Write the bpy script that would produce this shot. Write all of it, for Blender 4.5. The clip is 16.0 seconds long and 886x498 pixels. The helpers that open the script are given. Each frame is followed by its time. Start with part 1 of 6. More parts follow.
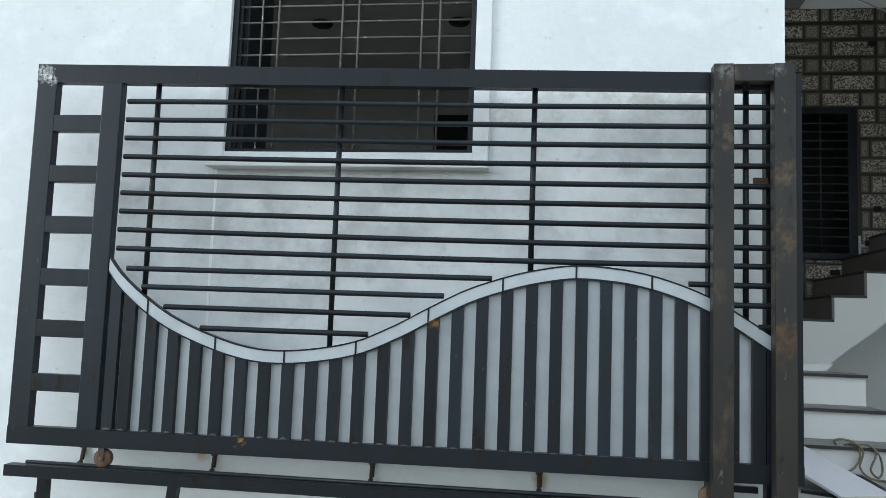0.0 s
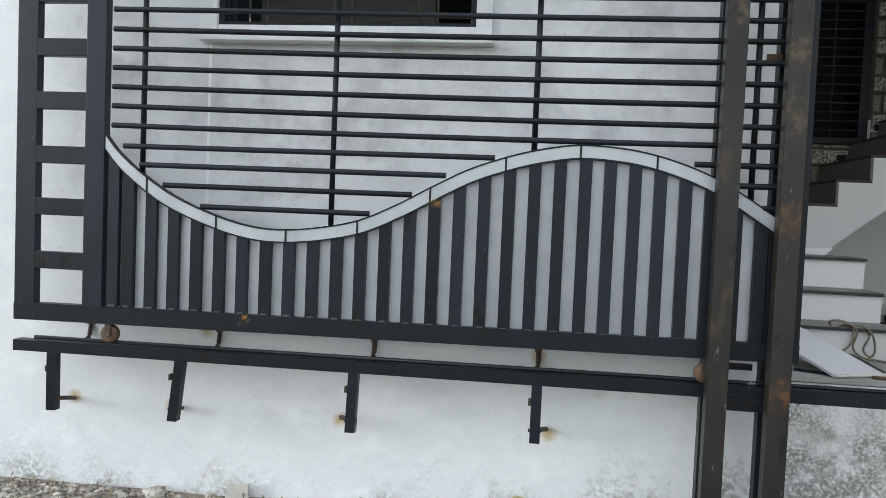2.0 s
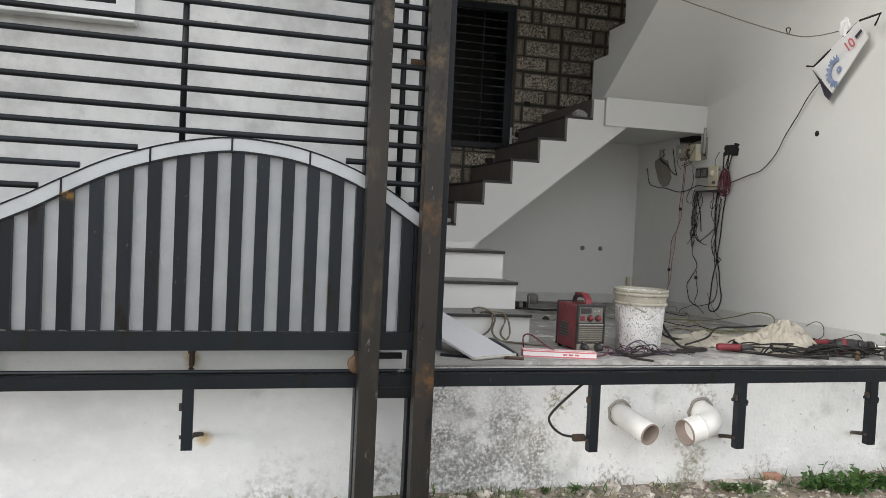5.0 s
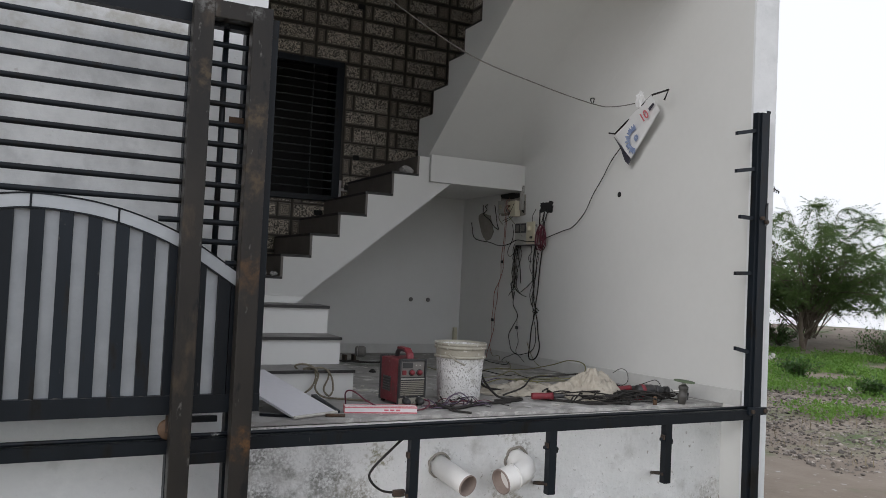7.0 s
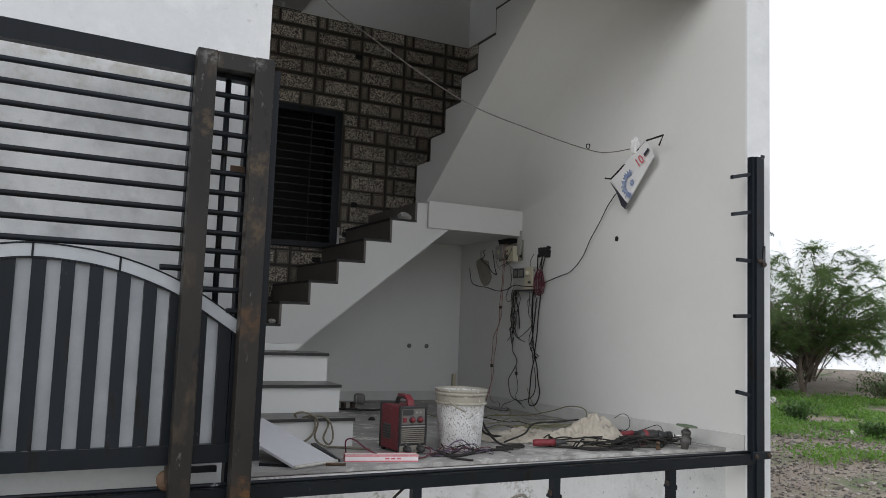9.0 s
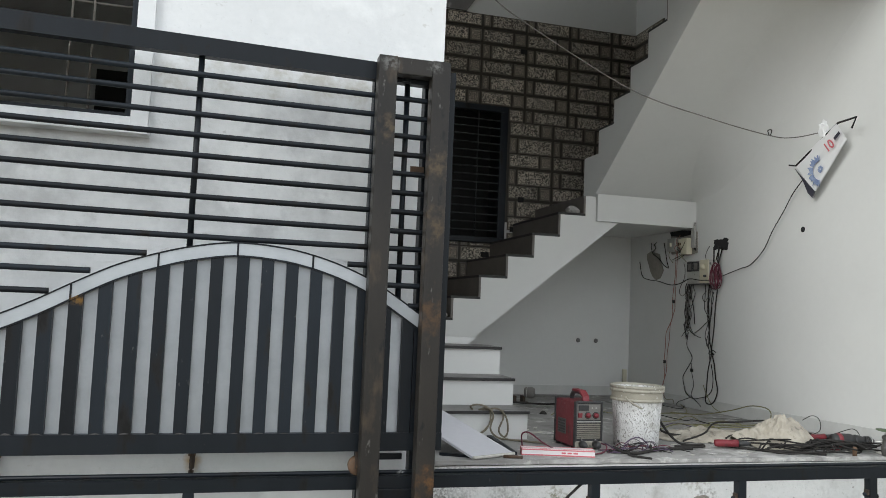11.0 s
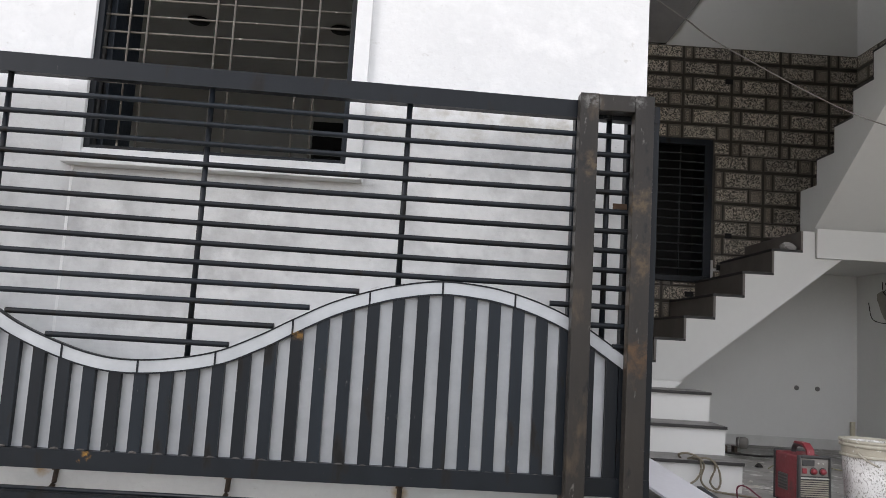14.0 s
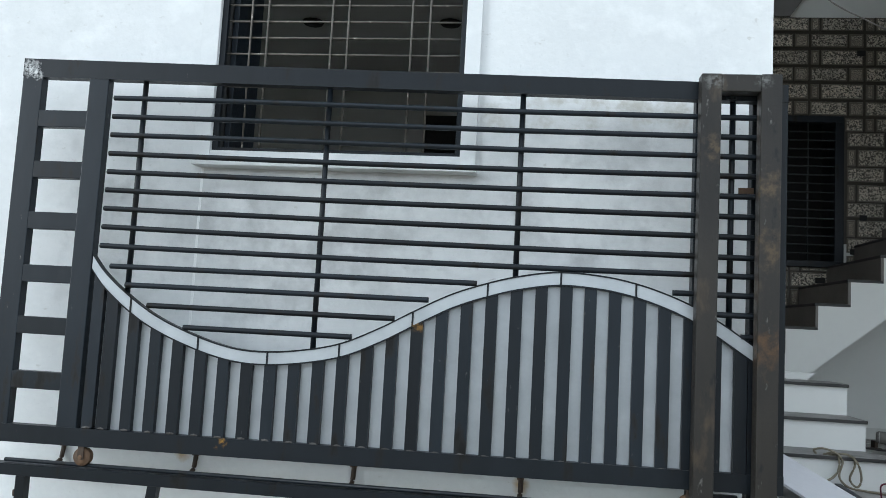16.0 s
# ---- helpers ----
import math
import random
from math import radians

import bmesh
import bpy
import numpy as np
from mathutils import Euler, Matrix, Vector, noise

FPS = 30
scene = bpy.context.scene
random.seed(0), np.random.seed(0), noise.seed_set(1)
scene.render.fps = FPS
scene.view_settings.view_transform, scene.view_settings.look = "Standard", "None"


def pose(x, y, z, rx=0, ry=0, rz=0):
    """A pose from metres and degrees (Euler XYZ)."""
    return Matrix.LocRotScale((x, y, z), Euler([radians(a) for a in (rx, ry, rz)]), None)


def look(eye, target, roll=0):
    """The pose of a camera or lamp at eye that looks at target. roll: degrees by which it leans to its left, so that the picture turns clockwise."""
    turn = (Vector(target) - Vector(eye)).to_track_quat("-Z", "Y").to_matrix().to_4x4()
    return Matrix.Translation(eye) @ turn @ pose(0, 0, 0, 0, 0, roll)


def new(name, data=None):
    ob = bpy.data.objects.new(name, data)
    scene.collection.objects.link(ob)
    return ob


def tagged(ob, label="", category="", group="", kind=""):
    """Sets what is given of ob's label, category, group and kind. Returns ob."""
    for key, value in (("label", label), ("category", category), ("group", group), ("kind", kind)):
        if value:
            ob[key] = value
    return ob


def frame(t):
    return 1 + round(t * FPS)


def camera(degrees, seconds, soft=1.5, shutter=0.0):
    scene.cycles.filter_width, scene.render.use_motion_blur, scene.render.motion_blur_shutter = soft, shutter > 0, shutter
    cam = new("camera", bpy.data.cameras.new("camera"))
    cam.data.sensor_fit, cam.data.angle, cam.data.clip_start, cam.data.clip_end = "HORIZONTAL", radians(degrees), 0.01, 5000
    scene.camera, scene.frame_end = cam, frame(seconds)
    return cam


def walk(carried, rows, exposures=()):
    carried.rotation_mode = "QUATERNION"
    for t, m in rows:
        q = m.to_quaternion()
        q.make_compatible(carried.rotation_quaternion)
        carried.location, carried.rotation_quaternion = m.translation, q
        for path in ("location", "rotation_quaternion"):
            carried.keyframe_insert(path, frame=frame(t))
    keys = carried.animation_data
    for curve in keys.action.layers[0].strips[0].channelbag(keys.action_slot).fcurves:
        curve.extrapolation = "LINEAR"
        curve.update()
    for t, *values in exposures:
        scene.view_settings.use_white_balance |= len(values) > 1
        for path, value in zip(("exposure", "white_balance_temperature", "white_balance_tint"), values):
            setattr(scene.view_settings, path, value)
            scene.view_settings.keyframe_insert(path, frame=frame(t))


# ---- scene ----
cam = camera(58.9, 16.0, soft=0.32)
PATH = [
    (0, (2.438, -3.339, 1.308), (2.164, -1.367, 1.499), 2.1),
    (0.5, (2.443, -3.331, 1.306), (2.173, -1.354, 1.451), 2.2),
    (1, (2.435, -3.325, 1.292), (2.17, -1.344, 1.366), 2.1),
    (1.5, (2.434, -3.313, 1.276), (2.169, -1.332, 1.232), 2.1),
    (2, (2.43, -3.304, 1.277), (2.164, -1.324, 1.181), 2.4),
    (2.5, (2.433, -3.301, 1.273), (2.175, -1.321, 1.172), 2.4),
    (3, (2.453, -3.291, 1.256), (2.268, -1.302, 1.17), 2.4),
    (3.5, (2.48, -3.272, 1.275), (2.456, -1.274, 1.177), 2.3),
    (4, (2.507, -3.26, 1.275), (2.689, -1.27, 1.182), 2.5),
    (4.5, (2.537, -3.258, 1.273), (2.893, -1.292, 1.193), 2.6),
    (5, (2.562, -3.264, 1.276), (3.079, -1.333, 1.207), 2.7),
    (5.2, (2.562, -3.255, 1.272), (3.142, -1.342, 1.21), 2.9),
    (7.3, (2.617, -3.343, 1.334), (3.529, -1.566, 1.441), 2.5),
    (7.5, (2.614, -3.339, 1.332), (3.531, -1.567, 1.466), 2.4),
    (8, (2.606, -3.334, 1.338), (3.528, -1.569, 1.518), 2.2),
    (8.2, (2.61, -3.342, 1.336), (3.527, -1.576, 1.529), 2.1),
    (10.3, (2.542, -3.336, 1.323), (3.276, -1.481, 1.471), 2.2),
    (10.5, (2.536, -3.346, 1.324), (3.199, -1.465, 1.471), 2.3),
    (11, (2.517, -3.348, 1.334), (3.037, -1.423, 1.487), 2.4),
    (11.5, (2.509, -3.347, 1.348), (2.95, -1.409, 1.567), 2.4),
    (12, (2.513, -3.347, 1.348), (2.912, -1.404, 1.607), 2.6),
    (12.5, (2.509, -3.342, 1.339), (2.847, -1.387, 1.592), 2.8),
    (13, (2.499, -3.336, 1.332), (2.753, -1.366, 1.566), 3.0),
    (13.5, (2.495, -3.338, 1.333), (2.638, -1.356, 1.561), 3.4),
    (14, (2.485, -3.336, 1.332), (2.514, -1.349, 1.559), 3.5),
    (14.5, (2.474, -3.338, 1.335), (2.393, -1.353, 1.558), 3.6),
    (15, (2.461, -3.336, 1.335), (2.306, -1.354, 1.556), 3.7),
    (15.5, (2.457, -3.337, 1.337), (2.243, -1.361, 1.553), 3.8),
    (16, (2.455, -3.336, 1.337), (2.207, -1.36, 1.523), 3.1),
]
EXPOSURES = [(0, -0.53, 5680, 1), (1.2, -0.53, 5740, 2), (2.2, -0.48, 6100, 6), (3.5, -0.39, 6300, 9), (5.0, -0.37, 6500, 10), (6.2, -0.66, 6400, 10), (7.3, -1.12, 6200, 13), (8.2, -1.1, 6180, 13), (9.5, -0.84, 6230, 9), (10.5, -0.55, 6200, 7), (11.5, -0.45, 6280, 8), (12.5, -0.36, 6400, 12), (14.5, -0.34, 6360, 14), (15.3, -0.44, 6080, 8), (16, -0.46, 5730, 3)]
walk(cam, [(t, look(eye, target, roll)) for t, eye, target, roll in PATH], EXPOSURES)

# ---- light ----
world = bpy.data.worlds.new("overcast_sky")
scene.world = world
world.use_nodes = True
wt = world.node_tree
sky = wt.nodes.new("ShaderNodeTexSky")
sky.sky_type = "NISHITA"
sky.sun_disc = False
sky.sun_elevation = radians(15)
sky.sun_rotation = radians(240)
sky.air_density, sky.dust_density, sky.ozone_density = 1.0, 2.0, 1.0
coord = wt.nodes.new("ShaderNodeTexCoord")
apart = wt.nodes.new("ShaderNodeSeparateXYZ")
joined = wt.nodes.new("ShaderNodeCombineXYZ")
above = wt.nodes.new("ShaderNodeMath")
above.operation = "MAXIMUM"
above.inputs[1].default_value = 0.03
wt.links.new(coord.outputs["Generated"], apart.inputs[0])
wt.links.new(apart.outputs[2], above.inputs[0])
for k, out in enumerate((apart.outputs[0], apart.outputs[1], above.outputs[0])):
    wt.links.new(out, joined.inputs[k])
wt.links.new(joined.outputs[0], sky.inputs[0])
cloud = wt.nodes.new("ShaderNodeMix")
cloud.data_type = "RGBA"
cloud.inputs[0].default_value = 0.9
cloud.inputs[7].default_value = (18.9, 19.1, 19.6, 1)
wt.links.new(sky.outputs[0], cloud.inputs[6])
wt.links.new(cloud.outputs[2], wt.nodes["Background"].inputs[0])
wt.nodes["Background"].inputs[1].default_value = 0.121
sun_data = bpy.data.lights.new("sun", "SUN")
sun_data.energy, sun_data.angle, sun_data.color = 2.1, radians(24), (1.0, 0.98, 0.95)
sun = new("sun", sun_data)
sun.matrix_world = look((-8.5, -4.8, 2.6), (0, 0, 0))


# ---- materials ----
def surface(name, base, other, big=1.5, fine=40.0, rough=0.7, bump=0.1, metal=0.0, stains=(), vary=0.0, contrast=0.5, spec=0.5, spots=(), stretch=None, islands=False, lumps=0.0):
    """A worn surface: two noises between two colours, fine relief, and stains (colour, scale, from, to)."""
    m = bpy.data.materials.new(name)
    m.use_nodes = True
    t = m.node_tree
    n, link = t.nodes, t.links.new
    b = n["Principled BSDF"]
    b.inputs["Metallic"].default_value = metal
    b.inputs["Specular IOR Level"].default_value = spec
    pos = n.new("ShaderNodeNewGeometry").outputs["Position"]

    wide = pos
    if stretch:
        pull = n.new("ShaderNodeVectorMath")
        pull.operation = "MULTIPLY"
        link(pos, pull.inputs[0])
        pull.inputs[1].default_value = stretch
        wide = pull.outputs[0]

    def noise_of(scale, detail=5.0, place=None):
        node = n.new("ShaderNodeTexNoise")
        node.inputs["Scale"].default_value = scale
        node.inputs["Detail"].default_value = detail
        node.inputs["Roughness"].default_value = 0.6
        link(place or pos, node.inputs["Vector"])
        return node.outputs["Fac"]

    def band(value, lo, hi):
        node = n.new("ShaderNodeMapRange")
        node.inputs[1].default_value, node.inputs[2].default_value = lo, hi
        link(value, node.inputs[0])
        return node.outputs[0]

    def mixed(fac, a, c):
        node = n.new("ShaderNodeMix")
        node.data_type = "RGBA"
        link(fac, node.inputs[0])
        for value, socket in ((a, node.inputs[6]), (c, node.inputs[7])):
            if isinstance(value, tuple):
                socket.default_value = (*value, 1)
            else:
                link(value, socket)
        return node.outputs[2]

    f_big, f_fine = noise_of(big, 5.0, wide), noise_of(fine)
    both = n.new("ShaderNodeMath")
    both.operation = "MULTIPLY_ADD"
    link(f_fine, both.inputs[0])
    both.inputs[1].default_value = 0.4
    link(band(f_big, 0.5 - contrast / 2, 0.5 + contrast / 2), both.inputs[2])
    col = mixed(band(both.outputs[0], 0.1, 1.2), base, other)
    for k, (colour, scale, lo, hi) in enumerate(stains):
        col = mixed(band(noise_of(scale, 8.0, wide), lo, hi), col, colour)
    for place, reach, ragged, colour, *grit in spots:
        away = n.new("ShaderNodeVectorMath")
        away.operation = "DISTANCE"
        link(pos, away.inputs[0])
        away.inputs[1].default_value = place
        rag = n.new("ShaderNodeMath")
        rag.operation = "MULTIPLY_ADD"
        link(noise_of(9.0 if reach > 0.15 else 30.0, 8.0), rag.inputs[0])
        rag.inputs[1].default_value = ragged
        link(away.outputs["Value"], rag.inputs[2])
        cover = band(rag.outputs[0], reach + ragged * 0.5, reach * 0.35 + ragged * 0.42)
        if grit:
            speck = n.new("ShaderNodeMath")
            speck.operation = "MULTIPLY"
            link(cover, speck.inputs[0])
            link(band(noise_of(grit[0], 9.0), 0.6, 0.42), speck.inputs[1])
            cover = speck.outputs[0]
        col = mixed(cover, col, colour)
    if vary:
        info = n.new("ShaderNodeObjectInfo")
        hsv = n.new("ShaderNodeHueSaturation")
        link(band(n.new("ShaderNodeNewGeometry").outputs["Random Per Island"] if islands else info.outputs["Random"], 0, 1), hsv.inputs["Value"])
        node = hsv.inputs["Value"].links[0].from_node
        node.inputs[3].default_value, node.inputs[4].default_value = 1 - vary, 1 + vary
        link(col, hsv.inputs["Color"])
        col = hsv.outputs[0]
    link(col, b.inputs["Base Color"])
    r = band(f_fine, 0.2, 0.8)
    r.node.inputs[3].default_value, r.node.inputs[4].default_value = max(rough - 0.12, 0.03), min(rough + 0.12, 1)
    link(r, b.inputs["Roughness"])
    bp = n.new("ShaderNodeBump")
    bp.inputs["Strength"].default_value = bump
    bp.inputs["Distance"].default_value = 0.01
    link(both.outputs[0], bp.inputs["Height"])
    if lumps:
        coarse = n.new("ShaderNodeBump")
        coarse.inputs["Strength"].default_value, coarse.inputs["Distance"].default_value = lumps, 0.02
        height = n.new("ShaderNodeSeparateXYZ")
        link(pos, height.inputs[0])
        low = n.new("ShaderNodeMath")
        low.operation = "MULTIPLY"
        link(band(noise_of(17.0, 4.0), 0.45, 0.74), low.inputs[0])
        link(band(height.outputs[2], 0.4, -0.1), low.inputs[1])
        link(low.outputs[0], coarse.inputs["Height"])
        link(coarse.outputs[0], bp.inputs["Normal"])
    link(bp.outputs[0], b.inputs["Normal"])
    return m


RUSTY = (0.5, 0.38, 0.24)
ANCHORS = ((0.14, 0.285), (0.82, 0.66), (1.49, 0.275), (2.41, 0.63), (2.47, 0.285), (0.65, 0.27))
DIRT, GREY, GATE_SHADE = (0.3, 0.3, 0.28), (0.36, 0.36, 0.34), (0.5, 0.51, 0.515)
WALL = surface("exterior_whitewash", (0.76, 0.77, 0.77), (0.61, 0.625, 0.635), 2.0, 38, 0.85, 0.42, contrast=0.6, stretch=(0.95, 1.0, 1.3), lumps=0.4,
    stains=(((0.62, 0.63, 0.63), 60.0, 0.62, 0.72), ((0.58, 0.6, 0.6), 2.6, 0.58, 0.8), ((0.55, 0.55, 0.54), 20.0, 0.66, 0.74), ((0.83, 0.84, 0.84), 4.0, 0.5, 0.8)),
    spots=[((x, 0.27, z), 0.045, 0.05, RUSTY) for x, z in ANCHORS]
    + [((-0.1, 0.27, -0.16), 0.2, 0.3, DIRT, 40.0), ((0.3, 0.27, -0.2), 0.2, 0.4, GREY, 40.0), ((0.9, 0.27, -0.2), 0.22, 0.5, GREY, 40.0), ((1.7, 0.27, -0.18), 0.16, 0.4, GREY, 40.0), ((2.3, 0.27, -0.16), 0.2, 0.4, DIRT, 40.0), ((2.8, 0.27, 0.0), 0.2, 0.5, GREY, 40.0), ((3.25, 0.27, 0.1), 0.15, 0.3, DIRT, 40.0), ((2.68, 0.27, 0.5), 0.05, 0.2, (0.6, 0.61, 0.61))]
    # shade of the gate's bars on the wall, painted as ragged grey spots
    + [((x, 0.27, z), r, 0.6, GATE_SHADE, 5.0) for x, z, r in ((0.35, 1.95, 0.3), (0.3, 1.5, 0.25), (0.95, 1.75, 0.35), (1.5, 1.6, 0.4), (1.75, 1.9, 0.3), (2.3, 1.85, 0.35), (2.85, 2.1, 0.3), (2.7, 1.65, 0.3), (1.2, 1.35, 0.3))]
    # the top rail's shadow, painted as a row of beige-grey spots
    + [((x, 0.27, 2.37), 0.14, 0.25, (0.5, 0.49, 0.45), 7.0) for x in (2.25, 2.45, 2.65, 2.85, 3.02)])
PATCH, OLIVE_STAIN = (0.235, 0.235, 0.222), (0.25, 0.235, 0.165)
PLINTH = surface("stained_whitewash", (0.82, 0.82, 0.81), (0.62, 0.63, 0.62), 3.0, 48, 0.9, 0.8, lumps=0.5,
    stains=(((0.5, 0.5, 0.48), 4.2, 0.56, 0.7), ((0.36, 0.35, 0.32), 34.0, 0.64, 0.7), ((0.3, 0.29, 0.26), 90.0, 0.66, 0.72)),
    spots=[((3.55, 0.27, 0.47), 0.2, 0.5, PATCH, 75.0), ((3.5, 0.27, 0.25), 0.22, 0.5, PATCH, 70.0), ((3.62, 0.27, 0.06), 0.25, 0.6, PATCH, 65.0), ((3.85, 0.27, 0.36), 0.18, 0.5, PATCH, 80.0), ((3.8, 0.27, 0.14), 0.26, 0.7, (0.22, 0.22, 0.2), 60.0), ((4.02, 0.27, 0.2), 0.16, 0.5, (0.26, 0.25, 0.2), 70.0), ((4.0, 0.27, 0.05), 0.2, 0.5, PATCH, 60.0), ((4.12, 0.27, 0.42), 0.08, 0.3, (0.3, 0.29, 0.22), 60.0),
        ((4.86, 0.27, 0.22), 0.1, 0.25, OLIVE_STAIN, 45.0), ((4.9, 0.27, 0.1), 0.1, 0.25, OLIVE_STAIN, 45.0), ((4.88, 0.27, 0.0), 0.12, 0.3, OLIVE_STAIN, 45.0), ((4.9, 0.27, 0.52), 0.08, 0.2, OLIVE_STAIN, 50.0), ((4.45, 0.27, -0.03), 0.14, 0.4, (0.26, 0.25, 0.22), 60.0), ((5.3, 0.27, -0.03), 0.14, 0.5, (0.3, 0.29, 0.26), 60.0), ((6.3, 0.27, 0.02), 0.16, 0.4, (0.32, 0.31, 0.27), 60.0), ((5.8, 0.27, 0.0), 0.1, 0.3, GREY, 60.0), ((4.48, 0.27, 0.4), 0.07, 0.12, GREY, 60.0), ((4.95, 0.27, 0.42), 0.08, 0.15, GREY, 60.0)])
INNER = surface("interior_white_paint", (0.66, 0.661, 0.638), (0.605, 0.606, 0.585), 1.1, 22, 0.75, 0.1, stains=(((0.63, 0.625, 0.6), 3.0, 0.55, 0.85), ((0.55, 0.54, 0.51), 45.0, 0.72, 0.76)))
CHALK, OCHRE = (0.75, 0.76, 0.76), (0.28, 0.15, 0.03)
STEEL = surface("charcoal_painted_steel", (0.0048, 0.0071, 0.0102), (0.0098, 0.0136, 0.0185), 7, 70, 0.42, 0.1, spec=0.25, vary=0.4, stretch=(1.0, 1.0, 0.3),
    stains=(((0.021, 0.016, 0.012), 9.0, 0.57, 0.7), ((0.0035, 0.0035, 0.0035), 9.0, 0.58, 0.66), ((0.075, 0.075, 0.072), 55.0, 0.68, 0.76)),
    spots=[((0.035, 0.0, 2.425), 0.05, 0.09, CHALK, 70.0), ((0.07, 0.0, 2.4), 0.035, 0.08, CHALK, 70.0), ((3.27, 0.0, 0.64), 0.025, 0.09, CHALK, 80.0),
        ((1.115, 0.0, 0.765), 0.022, 0.07, OCHRE, 60.0), ((1.09, 0.0, 0.745), 0.012, 0.05, OCHRE, 60.0), ((1.945, 0.0, 1.31), 0.03, 0.06, OCHRE, 50.0)])
POST = surface("worn_brown_black_steel", (0.011, 0.0105, 0.01), (0.028, 0.0245, 0.0205), 5, 70, 0.42, 0.15, spec=0.3, stretch=(1.0, 1.0, 0.4),
    stains=(((0.062, 0.046, 0.031), 9.0, 0.58, 0.72), ((0.12, 0.115, 0.108), 30.0, 0.65, 0.73), ((0.008, 0.008, 0.009), 14.0, 0.6, 0.68)),
    spots=[((3.13, -0.08, 2.39), 0.05, 0.09, (0.13, 0.13, 0.125), 50.0), ((3.33, -0.08, 2.39), 0.04, 0.08, (0.13, 0.13, 0.125), 50.0), ((3.36, -0.08, 1.95), 0.09, 0.3, (0.074, 0.054, 0.033), 25.0), ((3.37, -0.08, 1.7), 0.09, 0.3, (0.068, 0.049, 0.03), 25.0), ((3.14, -0.08, 2.1), 0.07, 0.25, (0.068, 0.05, 0.031), 25.0), ((3.36, -0.08, 1.3), 0.1, 0.3, (0.07, 0.04, 0.02), 25.0), ((3.38, -0.08, 0.6), 0.08, 0.2, (0.1, 0.05, 0.02), 25.0)])
RUST_DARK = surface("dark_rusty_steel", (0.02, 0.016, 0.013), (0.06, 0.038, 0.024), 18, 90, 0.75, 0.3)
WELD = surface("grey_weld_metal", (0.02, 0.019, 0.018), (0.06, 0.055, 0.05), 40, 120, 0.5, 0.4)
RUST = surface("rusty_steel", (0.05, 0.035, 0.025), (0.15, 0.085, 0.045), 18, 90, 0.75, 0.3)
SHEET = surface("galvanised_sheet", (0.31, 0.33, 0.348), (0.45, 0.474, 0.494), 5, 60, 0.42, 0.06, metal=0.35, stains=(((0.36, 0.37, 0.37), 6.0, 0.66, 0.8),))
GRANITE = surface("dark_grey_granite", (0.022, 0.021, 0.021), (0.046, 0.044, 0.042), 6, 160, 0.55, 0.04, spec=0.3, stains=(((0.25, 0.24, 0.23), 9.0, 0.68, 0.76),))
RISER = surface("grey_brown_granite", (0.095, 0.084, 0.076), (0.15, 0.134, 0.12), 5, 160, 0.55, 0.04)
TILE_BED = surface("dark_tile_grout", (0.034, 0.029, 0.023), (0.058, 0.05, 0.04), 5, 80, 0.7, 0.2)
TILE_RIM = surface("brown_tile_rim", (0.11, 0.095, 0.073), (0.18, 0.157, 0.122), 30, 120, 0.45, 0.2, vary=0.15)
TILE_LONG = surface("pebbled_face_tile", (0.024, 0.021, 0.017), (0.6, 0.54, 0.44), 84, 190, 0.5, 0.6, vary=0.18, contrast=0.12)
TILE_SHORT = surface("fine_patterned_tile", (0.034, 0.03, 0.023), (0.44, 0.385, 0.305), 120, 260, 0.5, 0.5, vary=0.15, contrast=0.12)
FLOOR = surface("dusty_cement_floor", (0.2, 0.194, 0.184), (0.35, 0.342, 0.325), 3, 50, 0.85, 0.4, stains=(((0.12, 0.115, 0.105), 4.0, 0.56, 0.7), ((0.58, 0.57, 0.55), 9.0, 0.58, 0.66), ((0.6, 0.59, 0.57), 40.0, 0.66, 0.7)), spots=[((5.6, 0.0, 0.63), 1.0, 0.6, (0.55, 0.54, 0.52), 12.0), ((4.3, 0.1, 0.63), 0.5, 0.5, (0.5, 0.49, 0.47), 12.0)])
SKIRT = surface("cement_skirting", (0.45, 0.45, 0.43), (0.58, 0.58, 0.56), 5, 60, 0.85, 0.2)
# Near black: darkness put into the colour, where plaster would be paler.
PAINTED_DARK = surface("plaster_painted_dark", (0.05, 0.05, 0.05), (0.08, 0.08, 0.078), 2, 30, 0.9, 0.1)
CARTON_WHITE = surface("fresh_white_plaster", (0.86, 0.87, 0.87), (0.8, 0.81, 0.81), 8, 50, 0.9, 0.3)
CEMENT = surface("dark_grey_plaster", (0.12, 0.115, 0.11), (0.2, 0.19, 0.18), 3, 40, 0.9, 0.2, stains=(((0.5, 0.49, 0.47), 2.4, 0.66, 0.74),))
ROOM = surface("dim_room_plaster", (0.46, 0.46, 0.44), (0.54, 0.54, 0.515), 1.0, 20, 0.9, 0.05)
BLACK = surface("black_opening", (0.008, 0.008, 0.008), (0.015, 0.015, 0.015), 3, 30, 0.8, 0.0)
GRILLE = surface("greyed_window_bars", (0.06, 0.052, 0.043), (0.13, 0.118, 0.1), 14, 90, 0.6, 0.3, stains=(((0.5, 0.47, 0.42), 30.0, 0.64, 0.7),))
EARTH = surface("dry_stony_earth", (0.17, 0.134, 0.1), (0.31, 0.26, 0.208), 1.4, 24, 0.95, 0.8, stains=(((0.1, 0.14, 0.05), 0.55, 0.52, 0.62), ((0.42, 0.4, 0.37), 10.0, 0.62, 0.7)))
STONE = surface("grey_rubble", (0.14, 0.12, 0.096), (0.46, 0.425, 0.38), 14, 60, 0.9, 0.5, vary=0.6, contrast=0.2, islands=True)


